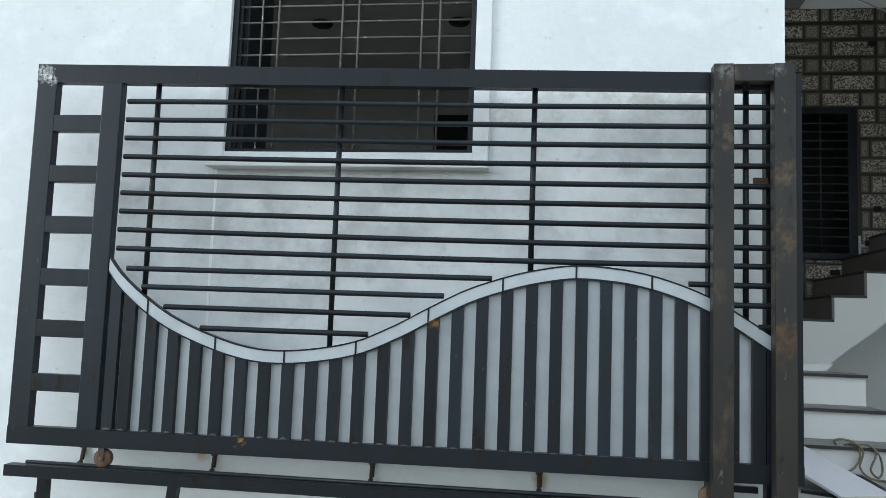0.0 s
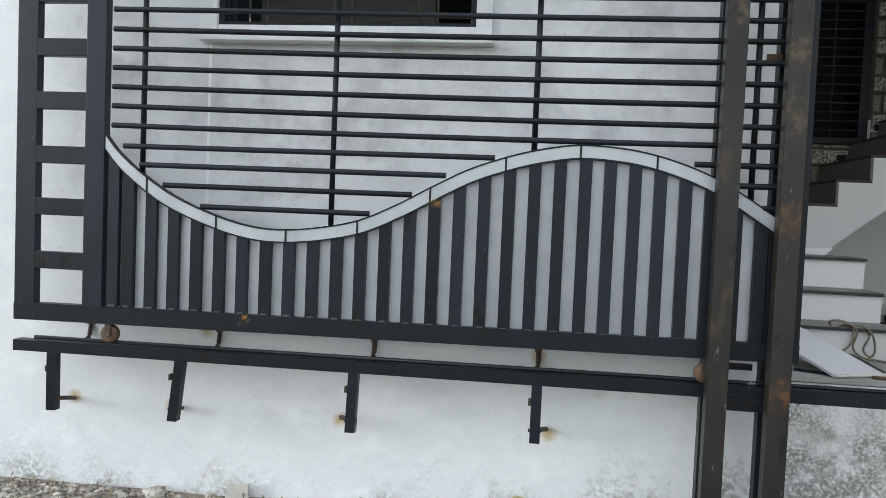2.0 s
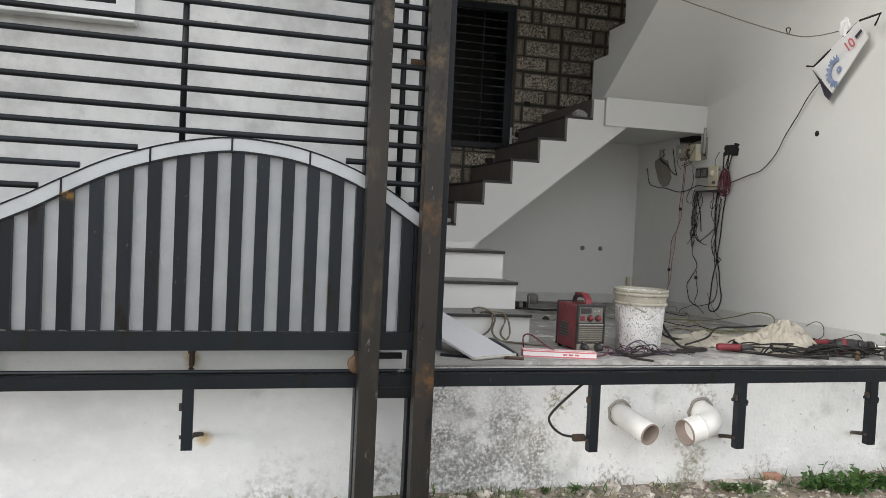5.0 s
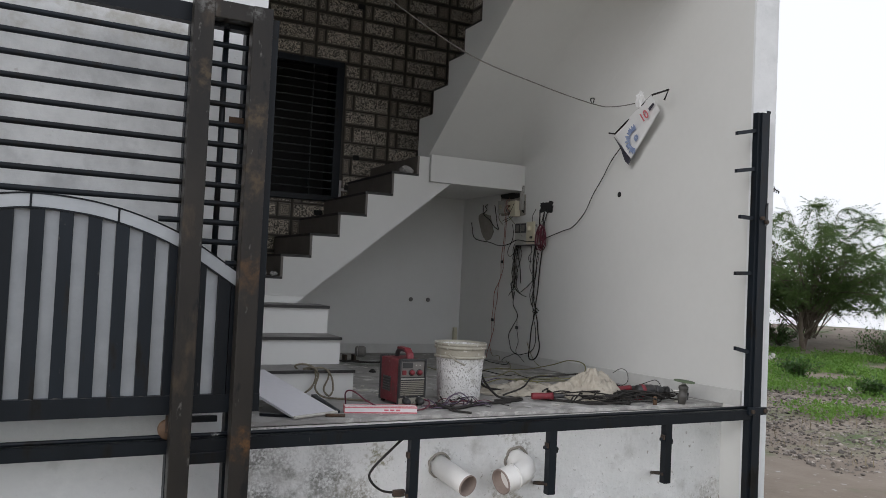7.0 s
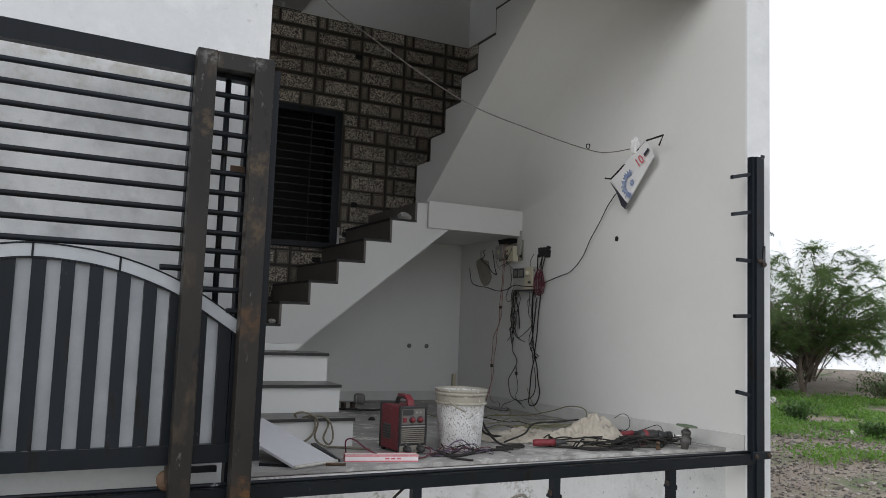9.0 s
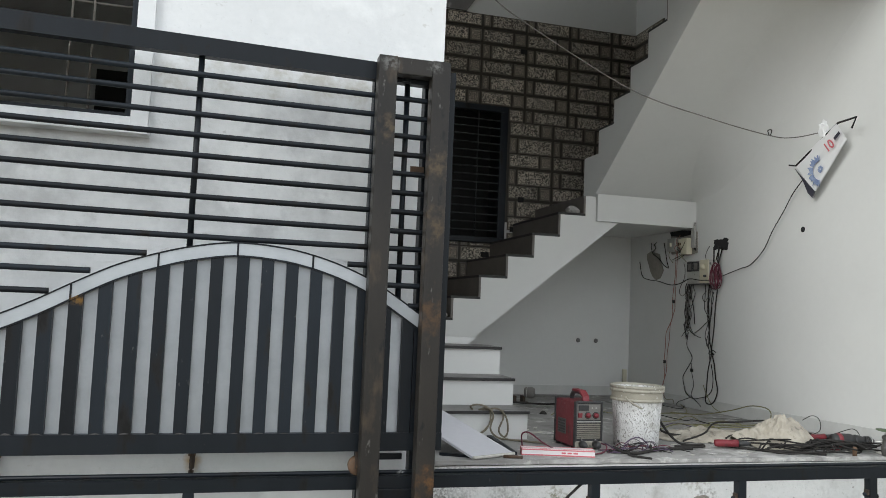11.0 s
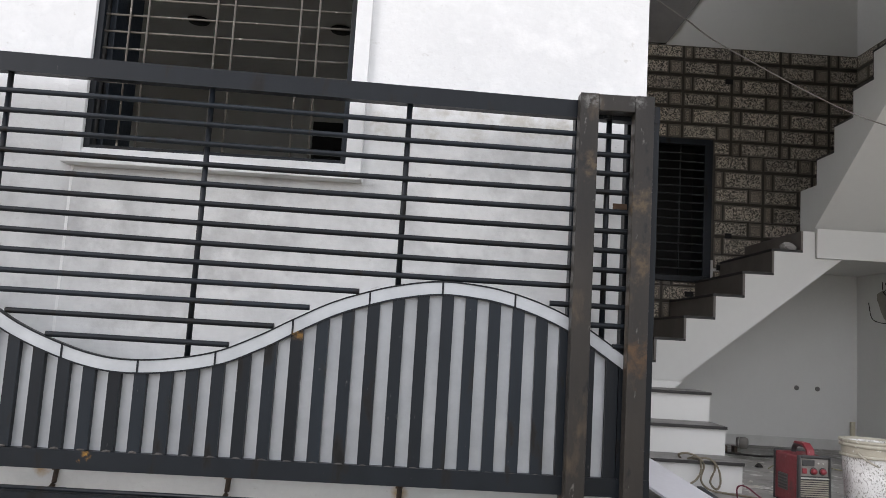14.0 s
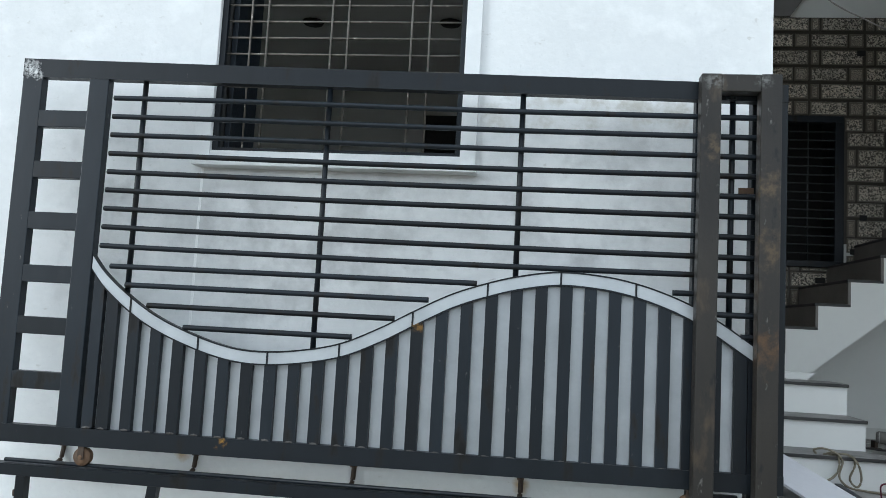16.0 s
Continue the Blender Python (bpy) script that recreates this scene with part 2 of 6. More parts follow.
def leafy(material, colour, share=0.45):
    """Let some light pass through thin leaves."""
    t = material.node_tree
    n, link = t.nodes, t.links.new
    thin, both = n.new("ShaderNodeBsdfTranslucent"), n.new("ShaderNodeMixShader")
    thin.inputs[0].default_value = (*colour, 1)
    both.inputs[0].default_value = share
    link(n["Principled BSDF"].outputs[0], both.inputs[1])
    link(thin.outputs[0], both.inputs[2])
    link(both.outputs[0], n["Material Output"].inputs[0])
    return material


def dusted(material, colour, most):
    """Let pale dust lie on the faces that look up."""
    t = material.node_tree
    n, link = t.nodes, t.links.new
    b = n["Principled BSDF"]
    paint = b.inputs["Base Color"].links[0].from_socket
    geo, apart_, up, patch, both, mix = (n.new("ShaderNode" + k) for k in ("NewGeometry", "SeparateXYZ", "MapRange", "TexNoise", "Math", "Mix"))
    link(geo.outputs["Normal"], apart_.inputs[0])
    link(apart_.outputs[2], up.inputs[0])
    up.inputs[1].default_value, up.inputs[2].default_value, up.inputs[4].default_value = 0.7, 0.98, most
    link(geo.outputs["Position"], patch.inputs["Vector"])
    patch.inputs["Scale"].default_value, patch.inputs["Detail"].default_value = 7.0, 8.0
    both.operation = "MULTIPLY"
    link(up.outputs[0], both.inputs[0])
    link(patch.outputs["Fac"], both.inputs[1])
    mix.data_type = "RGBA"
    link(both.outputs[0], mix.inputs[0])
    link(paint, mix.inputs[6])
    mix.inputs[7].default_value = (*colour, 1)
    link(mix.outputs[2], b.inputs["Base Color"])


dusted(GRANITE, (0.34, 0.33, 0.32), 1.1)
dusted(RISER, (0.34, 0.33, 0.32), 0.9)


# ---- building blocks ----
def box(bm, x0, x1, y0, y1, z0, z1, bevel=0.0):
    """A box between two corners, its edges rounded by bevel."""
    made = bmesh.ops.create_cube(bm, size=1)["verts"]
    for v in made:
        v.co = Vector(((x0 + x1) / 2 + v.co.x * (x1 - x0), (y0 + y1) / 2 + v.co.y * (y1 - y0), (z0 + z1) / 2 + v.co.z * (z1 - z0)))
    if bevel:
        edges = list({e for v in made for e in v.link_edges})
        bmesh.ops.bevel(bm, geom=edges, offset=bevel, segments=2, affect="EDGES", profile=0.6)
    return bm


def block(*a, bevel=0.0):
    return box(bmesh.new(), *a, bevel=bevel)


def prism(outline, axis, lo, hi):
    """An outline of (u, v) pairs drawn out along an axis: x takes (y, z), y takes (x, z), z takes (x, y)."""
    bm = bmesh.new()
    at = {"x": lambda u, v, w: (w, u, v), "y": lambda u, v, w: (u, w, v), "z": lambda u, v, w: (u, v, w)}[axis]
    ends = [[bm.verts.new(at(u, v, w)) for u, v in outline] for w in (lo, hi)]
    bm.faces.new(ends[0])
    bm.faces.new(ends[1][::-1])
    for k in range(len(outline)):
        j = (k + 1) % len(outline)
        bm.faces.new((ends[0][j], ends[0][k], ends[1][k], ends[1][j]))
    bmesh.ops.recalc_face_normals(bm, faces=bm.faces)
    return bm


def smooth_path(points, steps=6):
    """Points along a smooth curve through the given ones."""
    p = [Vector(q) for q in points]
    p = [2 * p[0] - p[1]] + p + [2 * p[-1] - p[-2]]
    out = []
    for k in range(1, len(p) - 2):
        for s in range(steps):
            t = s / steps
            a, b, c, d = p[k - 1:k + 3]
            out.append(0.5 * (2 * b + (c - a) * t + (2 * a - 5 * b + 4 * c - d) * t * t + (3 * b - a - 3 * c + d) * t ** 3))
    return out + [p[-2]]


def tube(bm, points, radius, sides=8, taper=1.0):
    """A round bar along points, with closed ends."""
    rings, n = [], len(points)
    for k, p in enumerate(points):
        d = (Vector(points[min(k + 1, n - 1)]) - Vector(points[max(k - 1, 0)])).normalized()
        u = d.cross(Vector((0, 0, 1)) if abs(d.z) < 0.9 else Vector((0, 1, 0))).normalized()
        v = d.cross(u)
        r = radius * (1 + (taper - 1) * k / max(n - 1, 1))
        rings.append([bm.verts.new(Vector(p) + r * (math.cos(a) * u + math.sin(a) * v)) for a in (2 * math.pi * i / sides for i in range(sides))])
    for a, b in zip(rings, rings[1:]):
        for i in range(sides):
            f = bm.faces.new((a[i], a[(i + 1) % sides], b[(i + 1) % sides], b[i]))
            f.smooth = True
    bm.faces.new(rings[0][::-1])
    bm.faces.new(rings[-1])
    return bm


def rod(a, b, radius, sides=10, bm=None):
    return tube(bm or bmesh.new(), [Vector(a), Vector(b)], radius, sides)


def lathe(profile, centre=(0, 0, 0), sides=32, bm=None, cap=True):
    """A turned shape about z: profile of (radius, height)."""
    bm = bm or bmesh.new()
    c = Vector(centre)
    rings = [[bm.verts.new(c + Vector((r * math.cos(a), r * math.sin(a), z))) for a in (2 * math.pi * i / sides for i in range(sides))] for r, z in profile]
    for a, b in zip(rings, rings[1:]):
        for i in range(sides):
            f = bm.faces.new((a[i], a[(i + 1) % sides], b[(i + 1) % sides], b[i]))
            f.smooth = True
    if cap and profile[0][0] > 1e-4:
        bm.faces.new(rings[0][::-1])
    if cap and profile[-1][0] > 1e-4:
        bm.faces.new(rings[-1])
    return bm


def mesh_of(name, bm, material):
    me = bpy.data.meshes.new(name)
    bmesh.ops.recalc_face_normals(bm, faces=bm.faces)
    bm.to_mesh(me)
    bm.free()
    me.materials.append(material)
    return me


def part(name, bm, material, parent, label=""):
    ob = new(name, mesh_of(name, bm, material))
    ob.parent = parent
    if parent is not None and parent.matrix_basis != Matrix.Identity(4):
        ob.matrix_parent_inverse = Matrix.Identity(4)
    return tagged(ob, label)


def thing(name, label, category, group="", kind="", at=None):
    ob = new(name)
    ob.empty_display_size = 0.05
    if at is not None:
        ob.matrix_basis = at
    return tagged(ob, label, category, group, kind)


def single(name, bm, material, label, category, group="", kind=""):
    return tagged(new(name, mesh_of(name, bm, material)), label, category, group, kind)


def structure(name, bm, material, label, category):
    return single(name, bm, material, label, category, kind="structure")


# ---- levels and lines of the place ----
WALL_Y, CORNER_X, FLOOR_Z = 0.27, 3.46, 0.635
RIGHT_X, BACK_Y, STAIR_Y = 6.425, 3.81, 2.695
TOP_Z = 5.7


def floor_z(y):
    """The porch floor falls slightly from the street to the back wall."""
    return 0.628 - 0.0195 * y


def ground_z(x, y):
    """The lie of the land: lower before the house's front, with a brow some way off."""
    k = min(max((x - 0.8) / 2.6, 0), 1)
    z = -0.15 + 0.15 * k * k * (3 - 2 * k)
    d = math.hypot(x - 2.4, y + 3.4)
    if d > 19:
        k = min(1, (d - 19) / 6)
        z += 0.3 * k * k * (3 - 2 * k)
    if d > 27:
        z -= 0.05 * (d - 27) * min(1, (d - 27) / 6)
    if d > 3:
        z += 0.05 * noise.noise((x * 0.35, y * 0.35, 0)) * min(1, (d - 3) / 5)
    return z + 0.012 * noise.noise((x * 3, y * 3, 1))


# ---- large structure ----
def ground():
    bm = bmesh.new()
    lines = sorted({round(v, 3) for v in [*np.linspace(-2, 9, 90), *np.linspace(9, 40, 60), *np.linspace(40, 260, 24), *np.linspace(-260, -2, 24)]})
    rows = sorted({round(v, 3) for v in [*np.linspace(-5, 2, 60), *np.linspace(2, 30, 60), *np.linspace(30, 260, 24), *np.linspace(-260, -5, 24)]})
    grid = [[bm.verts.new((x, y, ground_z(x, y))) for x in lines] for y in rows]
    for j in range(len(rows) - 1):
        for i in range(len(lines) - 1):
            bm.faces.new((grid[j][i], grid[j][i + 1], grid[j + 1][i + 1], grid[j + 1][i])).smooth = True
    structure("ground", bm, EARTH, "dry stony earth with patches of green", "ground")


ground()
WIN_X0, WIN_X1, WIN_Z0, WIN_Z1 = 0.836, 2.06, 2.112, 3.35
bm = bmesh.new()
box(bm, -3.0, WIN_X0, WALL_Y, 0.5, -0.6, TOP_Z)
box(bm, WIN_X1, CORNER_X, WALL_Y, 0.5, -0.6, TOP_Z)
box(bm, WIN_X0, WIN_X1, WALL_Y, 0.5, -0.6, WIN_Z0)
box(bm, WIN_X0, WIN_X1, WALL_Y, 0.5, WIN_Z1, TOP_Z)
structure("wall_front", bm, WALL, "whitewashed plaster house wall with faint stains and painted gate shade", "wall")
structure("wall_porch_side", block(CORNER_X - 0.23, CORNER_X, 0.5, BACK_Y, -0.6, TOP_Z), INNER, "white painted wall beside the porch", "wall")
structure("plinth", block(CORNER_X, RIGHT_X, WALL_Y, 0.5, -0.6, 0.597), PLINTH, "stained whitewashed plinth wall under the porch", "wall")
structure("floor", prism([(0.262, floor_z(0.262) - 0.02), (BACK_Y, floor_z(BACK_Y) - 0.02), (BACK_Y, floor_z(BACK_Y)), (0.262, floor_z(0.262))], "x", CORNER_X, RIGHT_X), FLOOR, "dusty grey cement porch floor", "floor")
GR_X0, GR_X1, GR_Z0, GR_Z1 = 3.62, 5.042, 1.985, 3.32
bm = bmesh.new()
box(bm, -3.0, GR_X0, BACK_Y, BACK_Y + 0.2, -0.6, TOP_Z)
box(bm, GR_X1, RIGHT_X + 0.16, BACK_Y, BACK_Y + 0.2, -0.6, TOP_Z)
box(bm, GR_X0, GR_X1, BACK_Y, BACK_Y + 0.2, -0.6, GR_Z0)
box(bm, GR_X0, GR_X1, BACK_Y, BACK_Y + 0.2, GR_Z1, TOP_Z)
structure("wall_back", bm, INNER, "white painted back wall under the stairs", "wall")
# Closed room whose wall colour carries the shade seen behind the grille.
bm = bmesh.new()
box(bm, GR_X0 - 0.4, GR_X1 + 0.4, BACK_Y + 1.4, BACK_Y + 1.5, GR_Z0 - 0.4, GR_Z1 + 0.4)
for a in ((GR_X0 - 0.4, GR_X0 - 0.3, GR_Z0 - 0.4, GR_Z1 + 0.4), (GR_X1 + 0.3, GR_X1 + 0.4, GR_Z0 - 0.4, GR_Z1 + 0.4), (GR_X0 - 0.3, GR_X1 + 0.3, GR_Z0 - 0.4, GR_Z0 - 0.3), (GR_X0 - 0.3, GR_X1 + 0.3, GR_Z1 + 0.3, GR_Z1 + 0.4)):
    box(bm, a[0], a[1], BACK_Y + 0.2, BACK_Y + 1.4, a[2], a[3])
structure("wall_inner_room", bm, PAINTED_DARK, "room walls behind the grille, painted near black as shade", "wall")
structure("wall_right", block(RIGHT_X, RIGHT_X + 0.19, 0.11, BACK_Y, -0.6, TOP_Z), INNER, "white painted side wall of the porch", "wall")
# The gap in this unseen wall is added to let sky into the room.
bm = bmesh.new()
box(bm, -3.2, -3.0, WALL_Y, 1.2, -0.6, TOP_Z)
box(bm, -3.2, -3.0, 2.6, BACK_Y + 0.2, -0.6, TOP_Z)
box(bm, -3.2, -3.0, 1.2, 2.6, -0.6, 1.6)
box(bm, -3.2, -3.0, 1.2, 2.6, 2.6, TOP_Z)
structure("wall_left", bm, INNER, "plain white side wall with an opening added to light the room", "wall")
# Unseen slab; its opening is added to light the upper back wall.
bm = bmesh.new()
box(bm, -3.2, 3.6, 0.06, BACK_Y + 0.2, TOP_Z, TOP_Z + 0.15)
box(bm, 5.3, RIGHT_X + 0.16, 0.06, BACK_Y + 0.2, TOP_Z, TOP_Z + 0.15)
box(bm, 3.6, 5.3, 0.06, 2.6, TOP_Z, TOP_Z + 0.15)
box(bm, 3.6, 5.3, 3.78, BACK_Y + 0.2, TOP_Z, TOP_Z + 0.15)
structure("ceiling", bm, INNER, "white concrete roof slab with an opening added for light", "ceiling")
# Unseen beam, added at a height that holds sky light off the upper porch.
structure("lintel", block(CORNER_X, RIGHT_X, WALL_Y, 0.5, 3.64, TOP_Z), WALL, "unseen whitewashed beam added over the porch opening to shape its light", "beam")
structure("skirting_right", prism([(0.115, floor_z(0.115)), (BACK_Y - 0.012, floor_z(BACK_Y)), (BACK_Y - 0.012, floor_z(BACK_Y) + 0.09), (0.115, floor_z(0.115) + 0.093)], "x", RIGHT_X - 0.012, RIGHT_X), SKIRT, "rough grey cement skirting", "skirting")
structure("skirting_back", block(4.24, RIGHT_X, BACK_Y - 0.012, BACK_Y, floor_z(BACK_Y), floor_z(BACK_Y) + 0.09), SKIRT, "rough grey cement skirting", "skirting")
# the room behind the window
structure("room_floor", block(-3.0, CORNER_X - 0.23, 0.5, BACK_Y, 0.5, 0.635), ROOM, "dim cement room floor", "floor")
structure("room_ceiling", block(-3.0, CORNER_X - 0.23, 0.5, BACK_Y, 3.5, 3.6), ROOM, "dim grey room ceiling", "ceiling")
structure("room_wall", block(-3.0, CORNER_X - 0.23, 3.55, BACK_Y - 0.002, 0.635, 3.5), ROOM, "dim grey room wall", "wall")


single("ventilator", block(1.36, 1.67, 3.53, 3.55, 2.82, 3.19, bevel=0.004), BLACK, "black ventilator opening in the dim room wall", "ventilator")
for x in (0.72, 1.74):
    single("ceiling_rose", lathe([(0.0, 0.0), (0.07, 0.002), (0.08, 0.02), (0.05, 0.03)], (x, 2.1, 3.47), 16), BLACK, "dark round lamp base on the room ceiling", "lamp base", "lamp bases")


# ---- staircase ----
def staircase():
    s = thing("staircase", "white concrete staircase with dark granite treads and risers", "staircase", kind="structure")
    # the three entrance steps and their landing
    noses, levels = (0.919, 1.17, 1.429), (0.771, 0.934, 1.109)
    low = 0.56
    for y, z in zip(noses, levels):
        part("step_block", block(CORNER_X, 4.222, y + 0.02, y + 0.285, low - 0.001, z - 0.018), INNER, s)
        part("tread", block(CORNER_X, 4.227, y, y + 0.28, z - 0.018, z, bevel=0.003), GRANITE, s)
        low = z - 0.001 if z > 1.0 else 0.56
    part("landing_base", block(CORNER_X, 4.05, 1.716, BACK_Y, 0.55, 1.108), INNER, s)
    # Added white strip that hides the landing's top behind the tread.
    part("landing_kerb", prism([(CORNER_X, 1.11), (4.086, 1.11), (4.14, 1.152), (CORNER_X, 1.152)], "y", 1.705, 1.76), INNER, s)
    # first flight, up along the back wall
    x0, run, levels1 = 4.029, 0.2257, (1.271, 1.447, 1.625, 1.808, 1.997, 2.188)
    outline = [(x0, 1.10)]
    for k, z in enumerate(levels1):
        outline += [(x0 + run * k, z - 0.02), (x0 + run * (k + 1), z - 0.02)]
    end = x0 + run * 6
    outline += [(end, 2.34), (5.478, 2.34), (5.478, 2.131), (5.69, 2.131), (4.40, 1.09)]
    part("flight_body", prism(outline, "y", STAIR_Y, BACK_Y), INNER, s)
    prev = 1.109
    for k, z in enumerate(levels1):
        part("riser", block(x0 + run * k - 0.018, x0 + run * k, STAIR_Y + 0.003, BACK_Y, prev, z - 0.021), RISER, s)
        part("tread", block(x0 + run * k - 0.022, x0 + run * (k + 1), STAIR_Y + 0.002, BACK_Y, z - 0.02, z, bevel=0.003), GRANITE, s)
        prev = z
    part("landing", prism([(5.48, 2.132), (RIGHT_X, 2.132), (RIGHT_X, 2.362), (5.48, 2.362)], "y", STAIR_Y - 0.03, BACK_Y), INNER, s)
    part("riser", block(end - 0.018, end, STAIR_Y + 0.003, BACK_Y, 2.188, 2.34), RISER, s)
    for x, z, r in ((5.3, 2.19, 0.05), (4.1, 1.275, 0.035), (4.2, 1.275, 0.025)):
        lump = bmesh.new()
        bmesh.ops.create_icosphere(lump, subdivisions=2, radius=r)
        for v in lump.verts:
            v.co = Vector((v.co.x * 1.3, v.co.y, v.co.z * 0.8)) * (1 + 0.3 * noise.noise(v.co * 20)) + Vector((x, STAIR_Y + 0.08, z + r * 0.6))
        part("mortar_lump", lump, FLOOR, s, "grey mortar lump left on a tread")
    # second flight, up along the side wall towards the street
    outline, y, z = [(2.95, 2.363), (2.95, 2.71)], 2.68, 2.71
    for k in range(12):
        outline += [(y, z), (y, z + 0.197)]
        y, z = y - 0.265, z + 0.197
    outline += [(y, z), (y, z - 0.32), (2.72, 2.363)]
    part("flight_body", prism(outline, "x", 5.48, RIGHT_X), INNER, s)
    for k in range(12):
        y, z = 2.68 - 0.265 * k, 2.71 + 0.197 * k
        part("riser", block(5.485, RIGHT_X - 0.002, y + 0.001, y + 0.018, z + 0.021, z + 0.196), RISER, s)
        part("tread", block(5.483, RIGHT_X - 0.002, y - 0.264, y + 0.022, z + 0.198, z + 0.217, bevel=0.003), GRANITE, s)
    # rounded plaster joint between the sloping soffit and the side wall
    bm = bmesh.new()
    along, down = Vector((0, -0.265, 0.197)).normalized(), Vector((0, -0.197, -0.265)).normalized()
    edge = Vector((RIGHT_X, 2.72, 2.363))
    rings = []
    for far, r in ((0.0, 0.02), (0.12, 0.09), (0.3, 0.2), (0.6, 0.3), (1.0, 0.34), (3.9, 0.34)):
        c = edge + along * far + Vector((-r, 0, 0)) + down * r
        rings.append([bm.verts.new(c + (r + 0.002) * (math.cos(a) * Vector((1, 0, 0)) - math.sin(a) * down)) for a in np.linspace(0, math.pi / 2, 18)])
    for a, b in zip(rings, rings[1:]):
        for i in range(17):
            bm.faces.new((a[i], a[i + 1], b[i + 1], b[i])).smooth = True
    part("plaster_cove", bm, INNER, s)


staircase()


# ---- sliding gate ----
WAVE_X = (0.38, 0.42, 0.5, 0.64, 0.78, 0.97, 1.12, 1.25, 1.42, 1.61, 1.78, 1.92, 2.08, 2.235, 2.37, 2.54, 2.725, 2.85, 2.965, 3.075, 3.17, 3.257, 3.4)
WAVE_Z = (1.625, 1.578, 1.482, 1.371, 1.288, 1.214, 1.176, 1.166, 1.18, 1.221, 1.297, 1.374, 1.456, 1.512, 1.548, 1.573, 1.563, 1.54, 1.506, 1.462, 1.411, 1.356, 1.258)


def wave(x):
    """The line of the gate's wave: a trough and a crest, steeper at both ends, drawn as a smooth curve."""
    k = min(max(next((i for i, q in enumerate(WAVE_X) if q > x), 22) - 1, 1), len(WAVE_X) - 3)
    x0, x1, z0, z1 = WAVE_X[k], WAVE_X[k + 1], WAVE_Z[k], WAVE_Z[k + 1]
    m0, m1 = (z1 - WAVE_Z[k - 1]) / (x1 - WAVE_X[k - 1]), (WAVE_Z[k + 2] - z0) / (WAVE_X[k + 2] - x0)
    h = x1 - x0
    u = (x - x0) / h
    return (1 + 2 * u) * (1 - u) ** 2 * z0 + u * (1 - u) ** 2 * h * m0 + u * u * (3 - 2 * u) * z1 + u * u * (u - 1) * h * m1


def wave_low(x):
    slope = (wave(x + 0.01) - wave(x - 0.01)) / 0.02
    return wave(x) - 0.055 * math.sqrt(1 + min(slope * slope, 0.42))


def sliding_gate():
    g = thing("sliding_gate", "charcoal painted steel sliding gate with wave design", "gate")
    z0, z1 = 0.706, 2.43
    part("bottom_rail", prism([(0, 0.699), (3.45, 0.722), (3.45, 0.797), (0, 0.778)], "y", 0, 0.05), STEEL, g)
    part("top_rail", prism([(0, 2.384), (3.45, 2.324), (3.45, 2.399), (0, 2.471)], "y", 0, 0.05), STEEL, g)
    for x0, x1 in ((0, 0.1), (0.336, 0.432), (3.37, 3.45)):
        part("stile", block(x0, x1, 0.002, 0.048, z0 + 0.04, z1 - 0.03, bevel=0.004), STEEL, g)
    for z in (2.146, 1.905, 1.666, 1.421, 1.185, 0.939):
        part("rung", block(0.098, 0.338, 0.003, 0.048, z, z + 0.079, bevel=0.003), STEEL, g)
    right_from = {9: 3.003, 10: 3.15, 11: 3.278}
    left_to = {9: (0.52, 2.189), 10: (0.6, 1.984), 11: (0.712, 1.84), 12: (0.891, 1.657)}
    for k in range(13):
        z = 2.290 - 0.0853 * k - {8: 0.004, 9: 0.012, 10: 0.008, 11: 0.01, 12: 0.014}.get(k, 0.001)
        spans = [(0.463, 3.37)] if k < 9 else [left_to[k]] + ([(right_from[k], 3.37)] if k in right_from else [])
        for a, b in spans:
            tilt = 0.0075 if k < 8 else 0.004 if k == 8 else 0.0
            sag = 0.006 if 3 <= k <= 8 else 0.0
            lift, drop = {0: (0.005, 0.012), 1: (0.003, 0.0085), 2: (0.002, 0.006)}.get(k, (0.0, 0.0))
            p = [Vector((x, 0.012, z + lift - drop * min(max((x - 1.1) / 1.2, 0), 1) - tilt * x - sag * math.sin(math.pi * (x - a) / (b - a)))) for x in (a, a + 0.008, *np.linspace(a, b, 9)[1:-1], b - 0.008, b)]
            bar = tube(bmesh.new(), p, 0.0122, 12)
            part("round_bar", bar, STEEL, g)
    for x in (0.602, 1.483, 2.351, 3.234):
        part("upright_rod", rod((x, 0.03, wave(x) - 0.01), (x, 0.03, 2.4 - 0.0174 * x), 0.0125, 10), STEEL, g)
    xs = np.linspace(0.436, 3.37, 120)
    for line, name in ((wave, "wave_strip"), (wave_low, "wave_strip")):
        bm = bmesh.new()
        rings = []
        for x in xs:
            z = line(x)
            rings.append([bm.verts.new(q) for q in ((x, 0.001, z - 0.0035), (x, 0.03, z - 0.0035), (x, 0.03, z + 0.0035), (x, 0.001, z + 0.0035))])
        for a, b in zip(rings, rings[1:]):
            for i in range(4):
                bm.faces.new((a[i], a[(i + 1) % 4], b[(i + 1) % 4], b[i]))
        bm.faces.new(rings[0]), bm.faces.new(rings[-1][::-1])
        part(name, bm, STEEL, g)
    for x in (0.638, 0.968, 1.289, 1.608, 1.921, 2.237, 2.544, 2.855):
        part("wave_joint", block(x - 0.004, x + 0.004, 0.001, 0.03, wave_low(x), wave(x)), STEEL, g)
    slats = [(0.452, 0.052), (0.521, 0.056)] + [(0.633 + 0.10595 * k + 0.012 * math.sin(math.pi * min(k, 20) / 20), 0.051) for k in range(19)] + [(2.645 + 0.1018 * k, 0.05) for k in range(7)] + [(3.309, 0.06)]
    for x, w in slats:
        a, b = x, min(x + w, 3.369)
